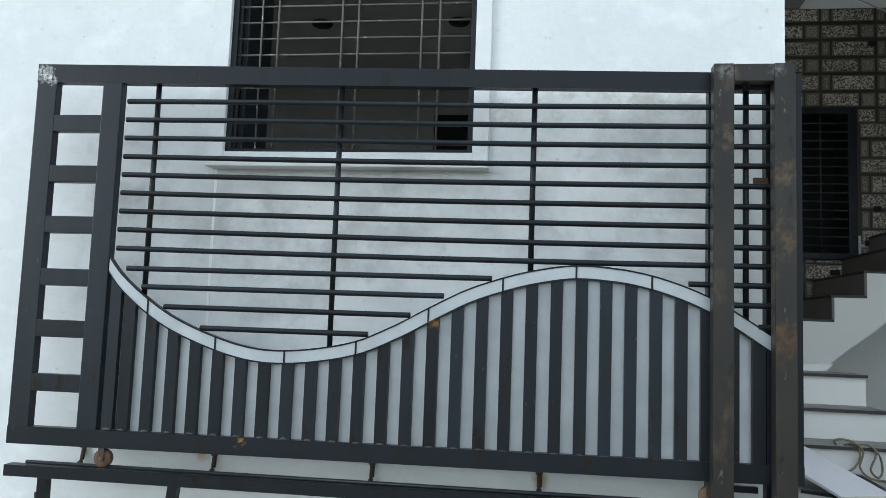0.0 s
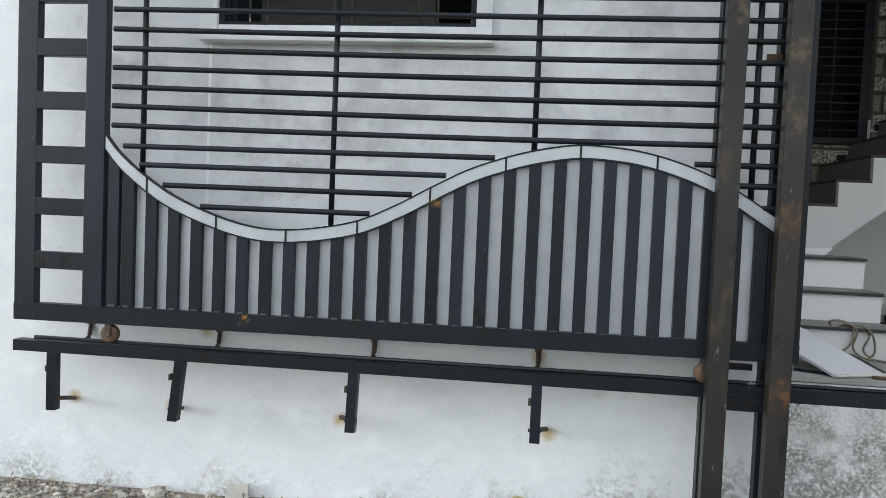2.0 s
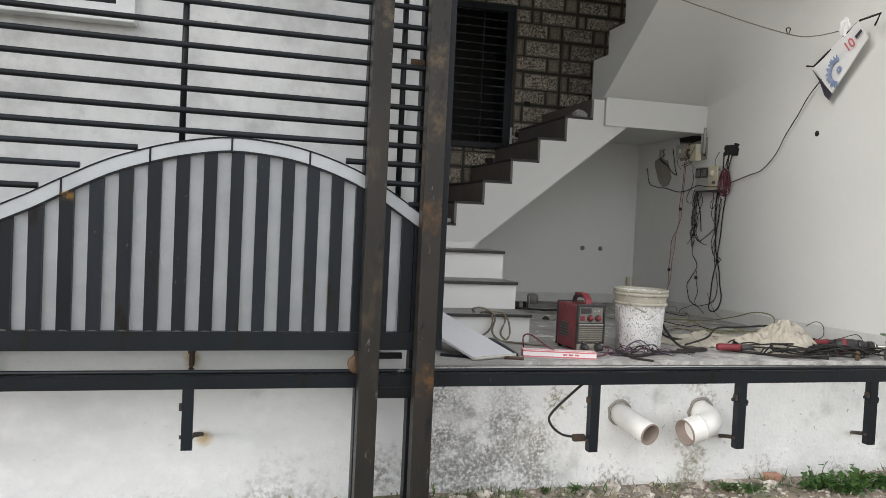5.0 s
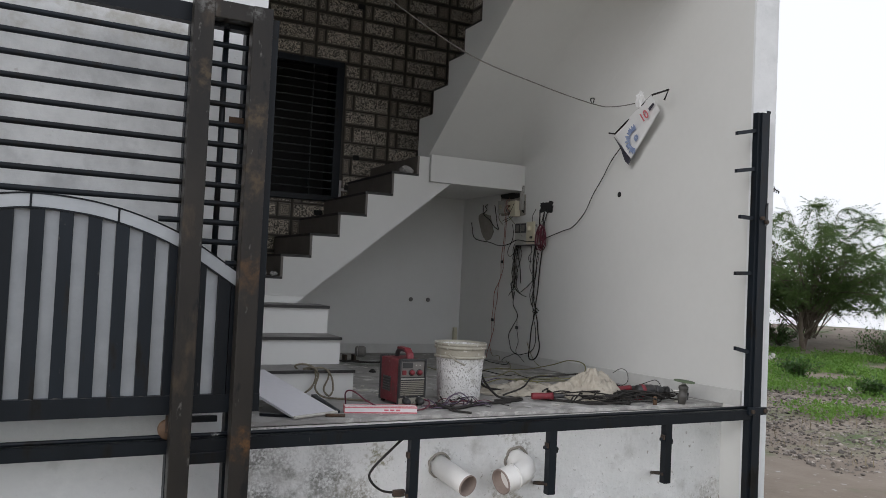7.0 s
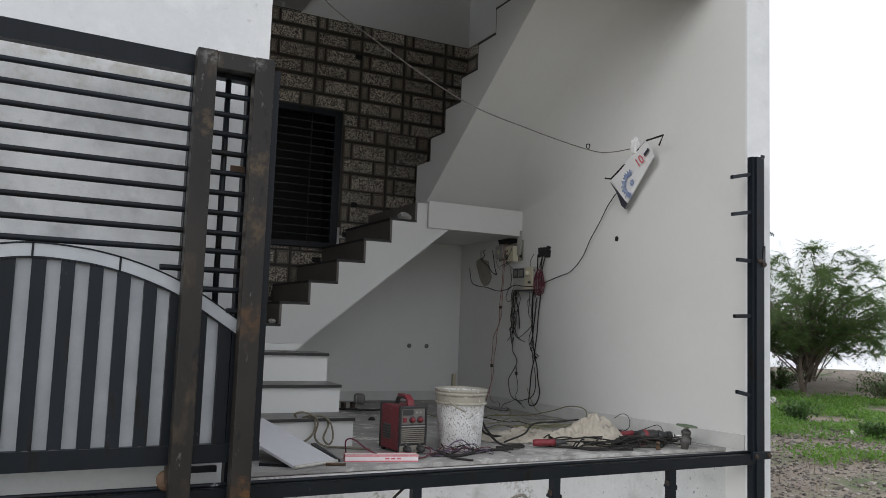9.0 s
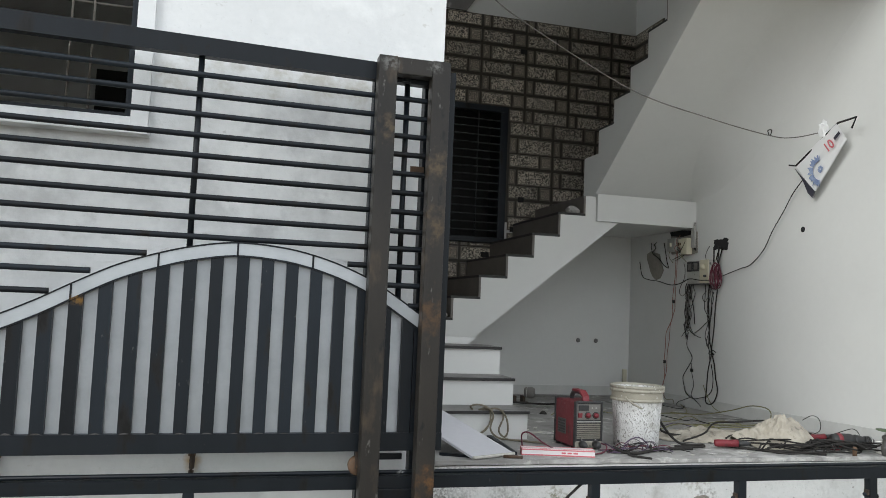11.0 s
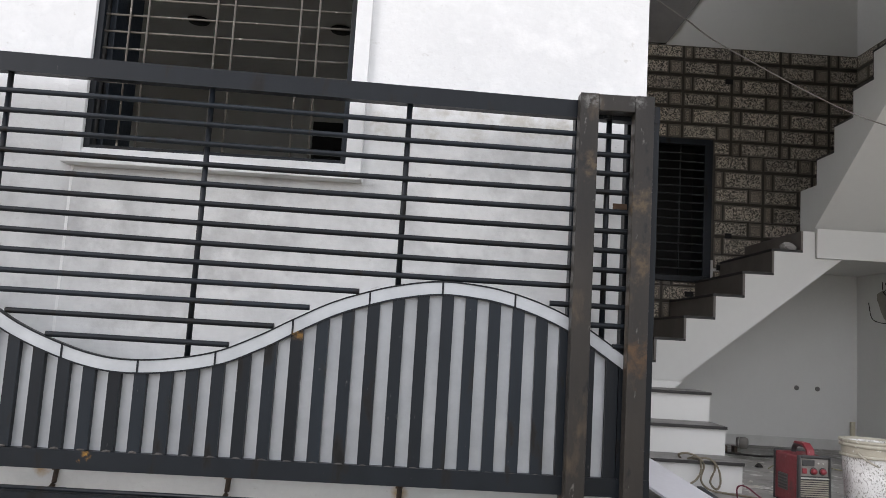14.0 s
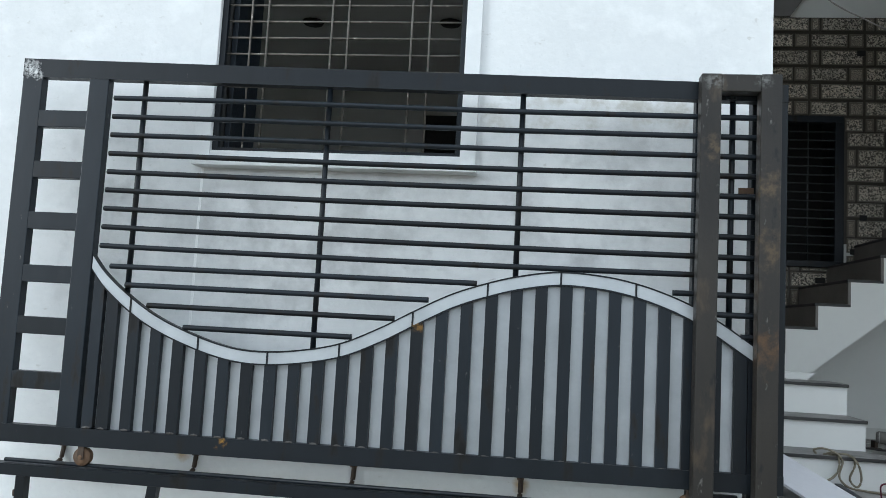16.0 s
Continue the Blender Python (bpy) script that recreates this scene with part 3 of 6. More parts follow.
        part("slat", prism([(a, z0 + 0.078), (b, z0 + 0.078), (b, wave_low(b)), (a, wave_low(a))], "y", 0.006, 0.033), STEEL, g)
    bm = bmesh.new()
    front = [[bm.verts.new((x, y, z)) for x in xs for z in (z0 + 0.07, wave(x))] for y in (0.034, 0.037)]
    for f in front:
        for i in range(0, len(f) - 2, 2):
            bm.faces.new((f[i], f[i + 2], f[i + 3], f[i + 1]))
    for x0, x1 in zip((0.436, 0.642, 0.972, 1.293, 1.612, 1.925, 2.241, 2.548, 2.859), (0.634, 0.964, 1.285, 1.604, 1.917, 2.233, 2.54, 2.851, 3.37)):
        q = np.linspace(x0, x1, 16)
        part("wave_panel", prism([(x, wave_low(x) + 0.003) for x in q] + [(x, wave(x) - 0.003) for x in q[::-1]], "y", 0.004, 0.007), SHEET, g, "curved galvanised strip")
    part("backing_sheet", bm, SHEET, g, "plain galvanised steel sheet")
    for x, w in slats:
        if x < 3.1:
            bead = bmesh.new()
            bmesh.ops.create_icosphere(bead, subdivisions=1, radius=0.006)
            for v in bead.verts:
                v.co = Vector((v.co.x * 3.2, v.co.y * 0.6, v.co.z)) * (1 + 0.5 * noise.noise(v.co * 300 + Vector((x * 9, 0, 0)))) + Vector((x + w * 0.5, 0.004, z0 + 0.08 + 0.006 * x / 3.4))
            part("weld_bead", bead, WELD, g)
    part("latch_plate", block(3.268, 3.33, 0.05, 0.056, 1.925, 1.968, bevel=0.002), RUST, g, "rusty latch plate")
    for x in (0.464, 3.09):
        w = part("roller_wheel", lathe([(0.012, -0.014), (0.04, -0.014), (0.04, -0.006), (0.033, 0), (0.04, 0.006), (0.04, 0.014), (0.012, 0.014)], sides=24), RUST, g, "rusty grooved steel wheel")
        w.matrix_basis = pose(x, 0.03, 0.655, 90, 0, 0)
        f = part("wheel_fork", block(x - 0.014, x + 0.014, 0.004, 0.01, 0.645, z0 + 0.01), RUST_DARK, g)
        part("axle", rod((x, -0.002, 0.655), (x, 0.05, 0.655), 0.009), RUST, g)


sliding_gate()


def guide_frame():
    g = thing("gate_guide_frame", "worn brown-black steel guide posts standing in the ground", "gate post")
    for x0, x1 in ((3.083, 3.164), (3.32, 3.403)):
        part("post", block(x0, x1, -0.082, -0.012, -0.12, 2.418, bevel=0.005), POST, g)
    part("head_bar", block(3.164, 3.32, -0.08, -0.014, 2.343, 2.416, bevel=0.004), POST, g)
    for x0, x1 in ((3.094, 3.161), (3.329, 3.405)):
        part("back_post", block(x0, x1, 0.085, 0.15, -0.1, 2.38, bevel=0.004), STEEL, g)
        part("cap_plate", block(x0, x1, -0.012, 0.15, 2.417, 2.422), POST, g)
    part("cross_bar", block(3.162, 3.33, -0.01, 0.05, 0.515, 0.563, bevel=0.004), STEEL, g)
    part("guide_roller", rod((3.22, 0.0, 2.33), (3.22, 0.0, 2.42), 0.02, 12), STEEL, g)


guide_frame()


def rail_top(x):
    return 0.604 + 0.003 * x


def track():
    t = thing("gate_track", "dark steel gate track on wall brackets", "gate track")
    outline = [(0.0, rail_top(0)), (6.4, rail_top(6.4)), (6.4, rail_top(6.4) - 0.056), (0.0, rail_top(0) - 0.05)]
    part("rail", prism(outline, "y", 0.0, 0.06), STEEL, t)
    part("track_rod", rod((0.09, 0.03, rail_top(0.09) + 0.012), (6.4, 0.03, rail_top(6.4) + 0.012), 0.009), STEEL, t)
    for x, low, lean in ((0.19, 0.286, 0.0), (0.812, 0.279, -0.03), (1.614, 0.293, -0.008), (2.41, 0.311, 0.0), (4.196, 0.25, 0.0), (4.975, 0.242, 0.0), (5.75, 0.24, 0.0)):
        z1 = rail_top(x) - 0.052
        b = part("bracket", prism([(x - 0.022, z1), (x + 0.022, z1), (x + 0.022 + lean, low), (x - 0.022 + lean, low)], "y", 0.002, 0.042), STEEL, t)
        part("anchor_bolt", rod((x + lean * 0.8 - 0.03, 0.02, low + 0.05), (x + lean * 0.8 + 0.026, 0.02, low + 0.05), 0.008), RUST_DARK, b, "rusty bolt")
        z = low + 0.05
        aside = {0.19: 0.1, 0.812: 0.0, 1.614: -0.065, 2.41: 0.05, 4.196: -0.03}.get(x, -0.1)
        end = Vector((2.4 + (x - 2.4) * 1.07 + aside, WALL_Y + 0.01, z * 1.07 - 0.085))
        start = Vector((x + lean, 0.03, z))
        strap = smooth_path([start, start.lerp(end, 0.45) + Vector((0.3 * aside, 0, 0.004)), end], 5)
        part("nut", block(x + lean * 0.6 - 0.034, x + lean * 0.6 - 0.022, 0.006, 0.034, z1 - 0.09, z1 - 0.062, bevel=0.003), RUST_DARK, b)
        part("anchor_strap", tube(bmesh.new(), strap, 0.011, 6), RUST_DARK, b)
        if x > 4.5:
            part("anchor_bolt", rod((x - 0.045, 0.02, z1 - 0.085), (x + 0.04, 0.02, z1 - 0.1), 0.01, 6), STEEL, b)
            part("nut", block(x + 0.024, x + 0.034, 0.006, 0.034, z1 - 0.115, z1 - 0.085, bevel=0.003), STEEL, b)
    for x in (0.22, 0.885, 1.645, 2.405):
        z = rail_top(x)
        tie = smooth_path([(x + 0.004, WALL_Y - 0.008, z + 0.056), (x + 0.004, WALL_Y - 0.014, z + 0.02), (x + 0.002, WALL_Y - 0.03, z - 0.02), (x - 0.006, 0.17, z - 0.036), (x - 0.01, 0.06, z - 0.036)], 5)
        part("tie_stub", tube(bmesh.new(), tie, 0.0115, 6), RUST_DARK, t, "dark steel tie")
        part("tie_head", block(x - 0.014, x + 0.018, WALL_Y - 0.016, WALL_Y - 0.002, z + 0.046, z + 0.072, bevel=0.004), RUST, t, "rusty tie head")
    part("stop_bar", block(3.185, 3.3, 0.1, 0.125, 0.664, 0.69, bevel=0.003), STEEL, t)


track()


# ---- window ----
def window():
    w = thing("window_1", "barred window with white band and sill, dark inside", "window", kind="structure")
    for a in ((WIN_X0 - 0.088, WIN_X0, WIN_Z0 - 0.062, WIN_Z1), (WIN_X1, WIN_X1 + 0.074, WIN_Z0 - 0.062, WIN_Z1)):
        part("window_band", block(a[0], a[1], WALL_Y - 0.022, WALL_Y, a[2], a[3], bevel=0.003), WALL, w)
    part("window_band", block(WIN_X0, WIN_X1, WALL_Y - 0.014, WALL_Y, WIN_Z0 - 0.06, WIN_Z0, bevel=0.003), WALL, w)
    part("window_sill", block(0.777, 2.143, 0.185, WALL_Y, 2.026, 2.05, bevel=0.004), WALL, w)
    # Added panels, coloured dark to cover the pale sides of the reveal.
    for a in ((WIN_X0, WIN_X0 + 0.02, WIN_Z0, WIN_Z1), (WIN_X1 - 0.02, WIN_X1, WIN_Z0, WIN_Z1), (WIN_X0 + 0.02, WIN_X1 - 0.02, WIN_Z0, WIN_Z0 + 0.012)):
        part("window_lining", block(a[0], a[1], 0.301, 0.51, a[2], a[3]), PAINTED_DARK, w, "dark panel added over the pale window reveal")
    # Added dark panel for a part of the opening that is only dark.
    part("casement", block(WIN_X0 + 0.03, WIN_X0 + 0.06, 0.34, 0.66, WIN_Z0 + 0.02, WIN_Z1, bevel=0.004), STEEL, w, "dark upright panel added where the reveal only looks dark")
    y0, y1 = 0.272, 0.3
    for a in ((WIN_X0, WIN_X0 + 0.03, WIN_Z0, WIN_Z1), (WIN_X1 - 0.026, WIN_X1, WIN_Z0, WIN_Z1), (WIN_X0 + 0.03, WIN_X1 - 0.026, WIN_Z0, WIN_Z0 + 0.018)):
        part("window_frame", block(a[0], a[1], y0, y1, a[2], a[3], bevel=0.002), STEEL, w, "dark steel frame")
    for x in (0.985, 1.07, 1.395, 1.477, 1.792, 1.88):
        part("window_bar", rod((x, 0.284, WIN_Z0 + 0.01), (x, 0.284, WIN_Z1), 0.0052, 8), GRILLE, w)
    for k in range(12):
        z = 2.441 + 0.083 * k
        part("window_bar", rod((WIN_X0 + 0.01, 0.293, z), (WIN_X1 - 0.01, 0.293, z), 0.0052, 8), GRILLE, w)


window()
structure("plaster_seam", block(0.794, 0.807, WALL_Y - 0.0018, WALL_Y, 1.15, 2.026, bevel=0.001), CARTON_WHITE, "thin raised plaster seam under the window sill", "seam")


# ---- more materials ----
RED = surface("scuffed_red_enamel", (0.13, 0.011, 0.018), (0.2, 0.024, 0.032), 8, 60, 0.5, 0.1, stains=(((0.07, 0.03, 0.028), 12.0, 0.56, 0.7), ((0.3, 0.2, 0.19), 30.0, 0.64, 0.7)))
BLACK_PLASTIC = surface("black_plastic", (0.02, 0.02, 0.021), (0.04, 0.04, 0.04), 9, 80, 0.5, 0.1)
RUBBER = surface("black_cable_rubber", (0.012, 0.0115, 0.011), (0.036, 0.033, 0.03), 12, 70, 0.75, 0.1, spec=0.25)
OLD_CABLE = surface("weathered_grey_cable", (0.1, 0.09, 0.08), (0.18, 0.165, 0.15), 12, 70, 0.5, 0.1)
PINK_WIRE = surface("faded_pink_wire", (0.3, 0.11, 0.09), (0.34, 0.16, 0.12), 10, 60, 0.6, 0.05)
RED_WIRE = surface("red_wire", (0.13, 0.014, 0.028), (0.08, 0.013, 0.03), 10, 60, 0.5, 0.05)
OLIVE_WIRE = surface("yellow_green_wire", (0.22, 0.2, 0.08), (0.13, 0.125, 0.06), 10, 60, 0.6, 0.05)
PURPLE_WIRE = surface("violet_wire", (0.05, 0.033, 0.065), (0.1, 0.065, 0.11), 10, 60, 0.5, 0.05)
ROPE = surface("tan_rope", (0.15, 0.13, 0.09), (0.24, 0.21, 0.155), 40, 160, 0.9, 0.6)
PVC = surface("off_white_pvc", (0.84, 0.83, 0.81), (0.74, 0.73, 0.7), 5, 60, 0.45, 0.06, stains=(((0.4, 0.39, 0.35), 9.0, 0.64, 0.74),))
PIPE_IN = surface("pipe_inside", (0.33, 0.26, 0.22), (0.2, 0.16, 0.14), 8, 50, 0.7, 0.1)
BUCKET = surface("paint_splashed_bucket", (0.58, 0.575, 0.555), (0.76, 0.76, 0.75), 10, 110, 0.65, 0.5, contrast=0.35, stretch=(1.0, 1.0, 0.6), stains=(((0.4, 0.385, 0.34), 14.0, 0.56, 0.7), ((0.78, 0.78, 0.77), 20.0, 0.52, 0.62), ((0.24, 0.235, 0.215), 150.0, 0.54, 0.6), ((0.2, 0.19, 0.165), 80.0, 0.62, 0.67)))
BUCKET_WALL = surface("bare_beige_bucket", (0.4, 0.375, 0.31), (0.3, 0.28, 0.225), 9, 80, 0.55, 0.3, stains=(((0.7, 0.69, 0.66), 30.0, 0.6, 0.66), ((0.2, 0.185, 0.15), 60.0, 0.62, 0.68)))
BUCKET_RIM = surface("cream_bucket_rim", (0.42, 0.4, 0.33), (0.28, 0.265, 0.215), 14, 70, 0.55, 0.3, stains=(((0.72, 0.71, 0.68), 25.0, 0.6, 0.66), ((0.16, 0.15, 0.12), 18.0, 0.62, 0.7)))
BOARD = surface("grey_white_laminate", (0.62, 0.62, 0.65), (0.54, 0.54, 0.57), 3, 40, 0.45, 0.03)
BOARD_EDGE = surface("chipped_board_edge", (0.62, 0.6, 0.55), (0.4, 0.38, 0.34), 25, 90, 0.9, 0.6)
CLOTH = surface("dirty_beige_cloth", (0.52, 0.48, 0.4), (0.31, 0.28, 0.23), 9, 70, 0.95, 0.6, stains=(((0.15, 0.135, 0.11), 12.0, 0.56, 0.68),))
CARTON = surface("white_carton", (0.78, 0.76, 0.75), (0.7, 0.66, 0.66), 12, 50, 0.5, 0.03)
CARTON_RED = surface("red_carton_print", (0.5, 0.08, 0.1), (0.6, 0.2, 0.22), 20, 60, 0.5, 0.03)
METAL = surface("dull_bright_metal", (0.35, 0.35, 0.35), (0.5, 0.49, 0.47), 12, 80, 0.35, 0.1, metal=0.8)
GREYBOX = surface("grey_switch_plastic", (0.3, 0.295, 0.27), (0.46, 0.455, 0.42), 14, 70, 0.55, 0.1, stains=(((0.1, 0.095, 0.085), 22.0, 0.6, 0.7),))
OLD_PATCH = surface("grey_brown_mortar", (0.2, 0.185, 0.155), (0.32, 0.3, 0.26), 12, 60, 0.9, 0.5)
CREAM = surface("cream_switch_plastic", (0.6, 0.56, 0.42), (0.52, 0.48, 0.36), 8, 60, 0.5, 0.05)
PRINT_BLUE = surface("blue_print", (0.07, 0.1, 0.24), (0.36, 0.43, 0.58), 25, 60, 0.4, 0.02)
SACK = surface("white_plastic_sack", (0.75, 0.75, 0.74), (0.68, 0.68, 0.68), 6, 40, 0.35, 0.1)
VENT = surface("dusty_grey_plastic", (0.11, 0.105, 0.095), (0.2, 0.19, 0.175), 20, 90, 0.6, 0.1)
FOLD = surface("dark_violet_film", (0.02, 0.02, 0.03), (0.05, 0.048, 0.065), 12, 50, 0.4, 0.05)
LEAF = surface("fine_tree_leaves", (0.04, 0.072, 0.03), (0.085, 0.13, 0.052), 2.0, 12, 0.6, 0.0)
WEED = surface("fresh_weed_leaves", (0.035, 0.08, 0.02), (0.07, 0.14, 0.035), 3.0, 25, 0.55, 0.0)
GRASS = surface("meadow_weeds", (0.05, 0.13, 0.02), (0.2, 0.36, 0.065), 0.8, 9, 0.6, 0.0)
CREAM_DUST = surface("dusty_beige_plastic", (0.2, 0.185, 0.15), (0.31, 0.29, 0.24), 14, 70, 0.7, 0.1, stains=(((0.07, 0.065, 0.055), 30.0, 0.6, 0.7),))
DISC = surface("greenish_abrasive", (0.07, 0.1, 0.055), (0.13, 0.17, 0.1), 20, 120, 0.8, 0.2)
DARK_METAL = surface("dusty_dark_metal", (0.05, 0.048, 0.044), (0.1, 0.095, 0.088), 18, 80, 0.5, 0.2)
GRAVEL = surface("brown_grey_gravel", (0.085, 0.071, 0.058), (0.33, 0.295, 0.262), 14, 60, 0.9, 0.5, vary=0.6, contrast=0.2, islands=True)
leafy(LEAF, (0.22, 0.32, 0.1))
leafy(WEED, (0.1, 0.22, 0.04), 0.3)
leafy(GRASS, (0.2, 0.36, 0.06), 0.35)
DRY = surface("dry_stalks", (0.32, 0.27, 0.17), (0.2, 0.17, 0.11), 3, 30, 0.9, 0.0)
BARK = surface("grey_brown_bark", (0.1, 0.075, 0.055), (0.17, 0.14, 0.11), 8, 50, 0.95, 0.6)
YELLOW = surface("yellow_wrapper", (0.42, 0.36, 0.06), (0.6, 0.56, 0.36), 20, 60, 0.4, 0.1)
BRICK_OLD = surface("old_brick", (0.3, 0.15, 0.1), (0.38, 0.22, 0.16), 9, 60, 0.9, 0.4)


BAR_GREY = surface("dusty_black_bars", (0.028, 0.031, 0.033), (0.06, 0.064, 0.066), 12, 80, 0.4, 0.1)


# ---- grille window on the tiled wall ----
def grille_window():
    w = thing("window_2", "black steel grille window in the tiled wall", "window", kind="structure")
    y0, y1 = BACK_Y - 0.05, BACK_Y - 0.002
    for a in ((GR_X0, GR_X1, GR_Z0, GR_Z0 + 0.055), (GR_X0, GR_X1, GR_Z1 - 0.055, GR_Z1), (GR_X0, GR_X0 + 0.055, GR_Z0 + 0.055, GR_Z1 - 0.055), (GR_X1 - 0.075, GR_X1, GR_Z0 + 0.055, GR_Z1 - 0.055)):
        part("window_frame", block(*a[:2], y0, y1, *a[2:], bevel=0.004), STEEL, w)
    z = GR_Z0 + 0.12
    while z < GR_Z1 - 0.09:
        part("grille_bar", rod((GR_X0 + 0.05, y0 + 0.024, z), (GR_X1 - 0.07, y0 + 0.024, z), 0.007, 6), BAR_GREY, w)
        z += 0.077
    for x in (3.95, 4.35, 4.75):
        part("grille_bar", rod((x, y0 + 0.036, GR_Z0 + 0.05), (x, y0 + 0.036, GR_Z1 - 0.05), 0.007, 6), BAR_GREY, w)


grille_window()

# Flat panel on the wall; its dark colour stands in for a shaded upper soffit.
structure("dark_plaster", prism([(CORNER_X, 4.24), (4.586, 4.24), (5.3, 5.26), (5.3, 5.6), (CORNER_X, 5.6)], "y", BACK_Y - 0.02, BACK_Y), CEMENT, "dark sloping panel standing in for the upper soffit", "plaster")
jamb = structure("jamb", block(RIGHT_X - 0.004, RIGHT_X + 0.194, 0.095, 0.11, -0.6, TOP_Z), WALL, "whitewashed end of the side wall", "wall end")


# ---- side post with prongs ----
def side_post():
    p = thing("locking_post", "dark steel post with short prongs at the wall end", "gate post")
    part("channel", prism([(6.365, 0.005), (6.386, 0.005), (6.386, -0.008), (6.43, -0.008), (6.43, 0.005), (6.464, 0.005), (6.464, 0.044), (6.365, 0.044)], "z", -0.1, 2.4), STEEL, p)
    part("flange", block(6.432, 6.464, 0.0, 0.004, 2.4, 2.418), STEEL, p)
    for x, z, dz in ((6.212, 2.292, 0.034), (6.216, 2.06, 0.026), (6.258, 1.763, -0.003), (6.236, 1.434, 0.006), (6.256, 0.965, -0.022)):
        part("prong", prism([(x, z - dz - 0.011), (6.365, z - 0.011), (6.365, z + 0.011), (x, z - dz + 0.011)], "y", 0.015, 0.035), STEEL, p)
    part("hinge_stub", block(6.35, 6.495, -0.014, 0.004, 0.595, 0.64, bevel=0.003), STEEL, p)
    for x, z in ((6.375, 0.617), (6.478, 0.617), (6.44, 1.745), (6.405, 1.765)):
        part("bolt", rod((x, -0.026, z), (x, 0.0, z), 0.012), RUST_DARK, p)
    part("scorch_plate", prism([(6.436, 1.72), (6.462, 1.73), (6.462, 1.86), (6.446, 1.83)], "y", -0.006, 0.006), BLACK_PLASTIC, p, "sooty plate by the bolts")


side_post()


# ---- porch things ----
def welder(m):
    w = thing("welding_machine", "scuffed red inverter welding machine with black front", "welder", at=m)
    part("case", block(0.004, 0.164, 0.016, 0.225, 0.012, 0.256, bevel=0.012), RED, w)
    part("rear_cover", block(0.0, 0.168, 0.222, 0.235, 0.01, 0.262, bevel=0.006), BLACK_PLASTIC, w)
    f = part("front_panel", block(0.0, 0.168, 0.004, 0.018, 0.012, 0.262, bevel=0.006), BLACK_PLASTIC, w, "black front panel")
    for a in ((0.0, 0.01, 0.046, 0.262), (0.158, 0.168, 0.046, 0.262), (0.01, 0.158, 0.25, 0.264)):
        part("bezel", block(a[0], a[1], -0.008, 0.004, a[2], a[3], bevel=0.004), BLACK_PLASTIC, f)
    part("control_plate", block(0.012, 0.156, -0.001, 0.004, 0.162, 0.248, bevel=0.002), VENT, f, "dusty grey control plate")
    part("display", block(0.02, 0.082, -0.005, 0.0, 0.212, 0.242, bevel=0.002), BLACK_PLASTIC, f)
    for x in (0.104, 0.128):
        part("indicator", rod((x, -0.004, 0.226), (x, 0.0, 0.226), 0.004, 8), GREYBOX, f)
    part("rocker_switch", block(0.018, 0.042, -0.008, 0.0, 0.174, 0.2, bevel=0.003), RED, f)
    for x in (0.077, 0.125):
        part("knob_ring", lathe([(0.019, 0.0), (0.019, 0.004), (0.0, 0.005)], sides=18), BLACK_PLASTIC, f).matrix_basis = pose(x, 0.0, 0.187, 90, 0, 0)
        part("knob", lathe([(0.0145, 0), (0.0145, 0.006), (0.011, 0.016), (0.0, 0.016)], sides=16), RED, f).matrix_basis = pose(x, -0.004, 0.187, 90, 0, 0)
    part("trim_strip", block(0.01, 0.158, -0.006, 0.004, 0.149, 0.155, bevel=0.001), GREYBOX, f)
    for k in range(8):
        part("vent_slat", block(0.012, 0.156, -0.004, 0.003, 0.062 + 0.0105 * k, 0.067 + 0.0105 * k), CREAM_DUST, f)
    part("socket_plate", block(0.004, 0.164, -0.006, 0.004, 0.012, 0.048, bevel=0.003), CREAM_DUST, f, "dusty beige socket plate")
    for x in (0.043, 0.126):
        part("socket", lathe([(0.021, 0.0), (0.021, 0.014), (0.018, 0.03), (0.012, 0.042), (0.0, 0.043)], sides=18), BLACK_PLASTIC, f).matrix_basis = pose(x, -0.006, 0.033, 96, 0, 0)
        part("screw", rod((x, -0.008, 0.053), (x, -0.003, 0.053), 0.0045, 8), METAL, f)
    grip = smooth_path([(0.085, 0.045, 0.252), (0.085, 0.055, 0.282), (0.085, 0.085, 0.3), (0.085, 0.15, 0.3), (0.085, 0.18, 0.282), (0.085, 0.19, 0.252)], 4)
    part("carry_handle", tube(bmesh.new(), grip, 0.013, 10), BLACK_PLASTIC, w)
    cover = prism([(0.03, 0.258), (0.036, 0.288), (0.075, 0.315), (0.15, 0.316), (0.16, 0.304), (0.082, 0.304), (0.05, 0.282), (0.045, 0.258)], "x", 0.066, 0.104)
    part("handle_cover", cover, RED, w, "red handle strap")
    g = part("side_grille", block(0.0, 0.005, 0.1, 0.185, 0.07, 0.152, bevel=0.001), DARK_METAL, w)
    for k in range(5):
        part("louvre", block(-0.003, 0.001, 0.104, 0.181, 0.077 + 0.015 * k, 0.085 + 0.015 * k), BLACK_PLASTIC, g)
    for x, y in ((0.02, 0.04), (0.148, 0.04), (0.02, 0.21), (0.148, 0.21)):
        part("rubber_foot", lathe([(0.012, 0.0), (0.014, 0.014)], (x, y, 0), 10), RUBBER, w)
    return w


welder(pose(4.338, 0.552, floor_z(0.6), 0, 0, 3) @ Matrix.Diagonal((0.98, 1.06, 0.98, 1)))


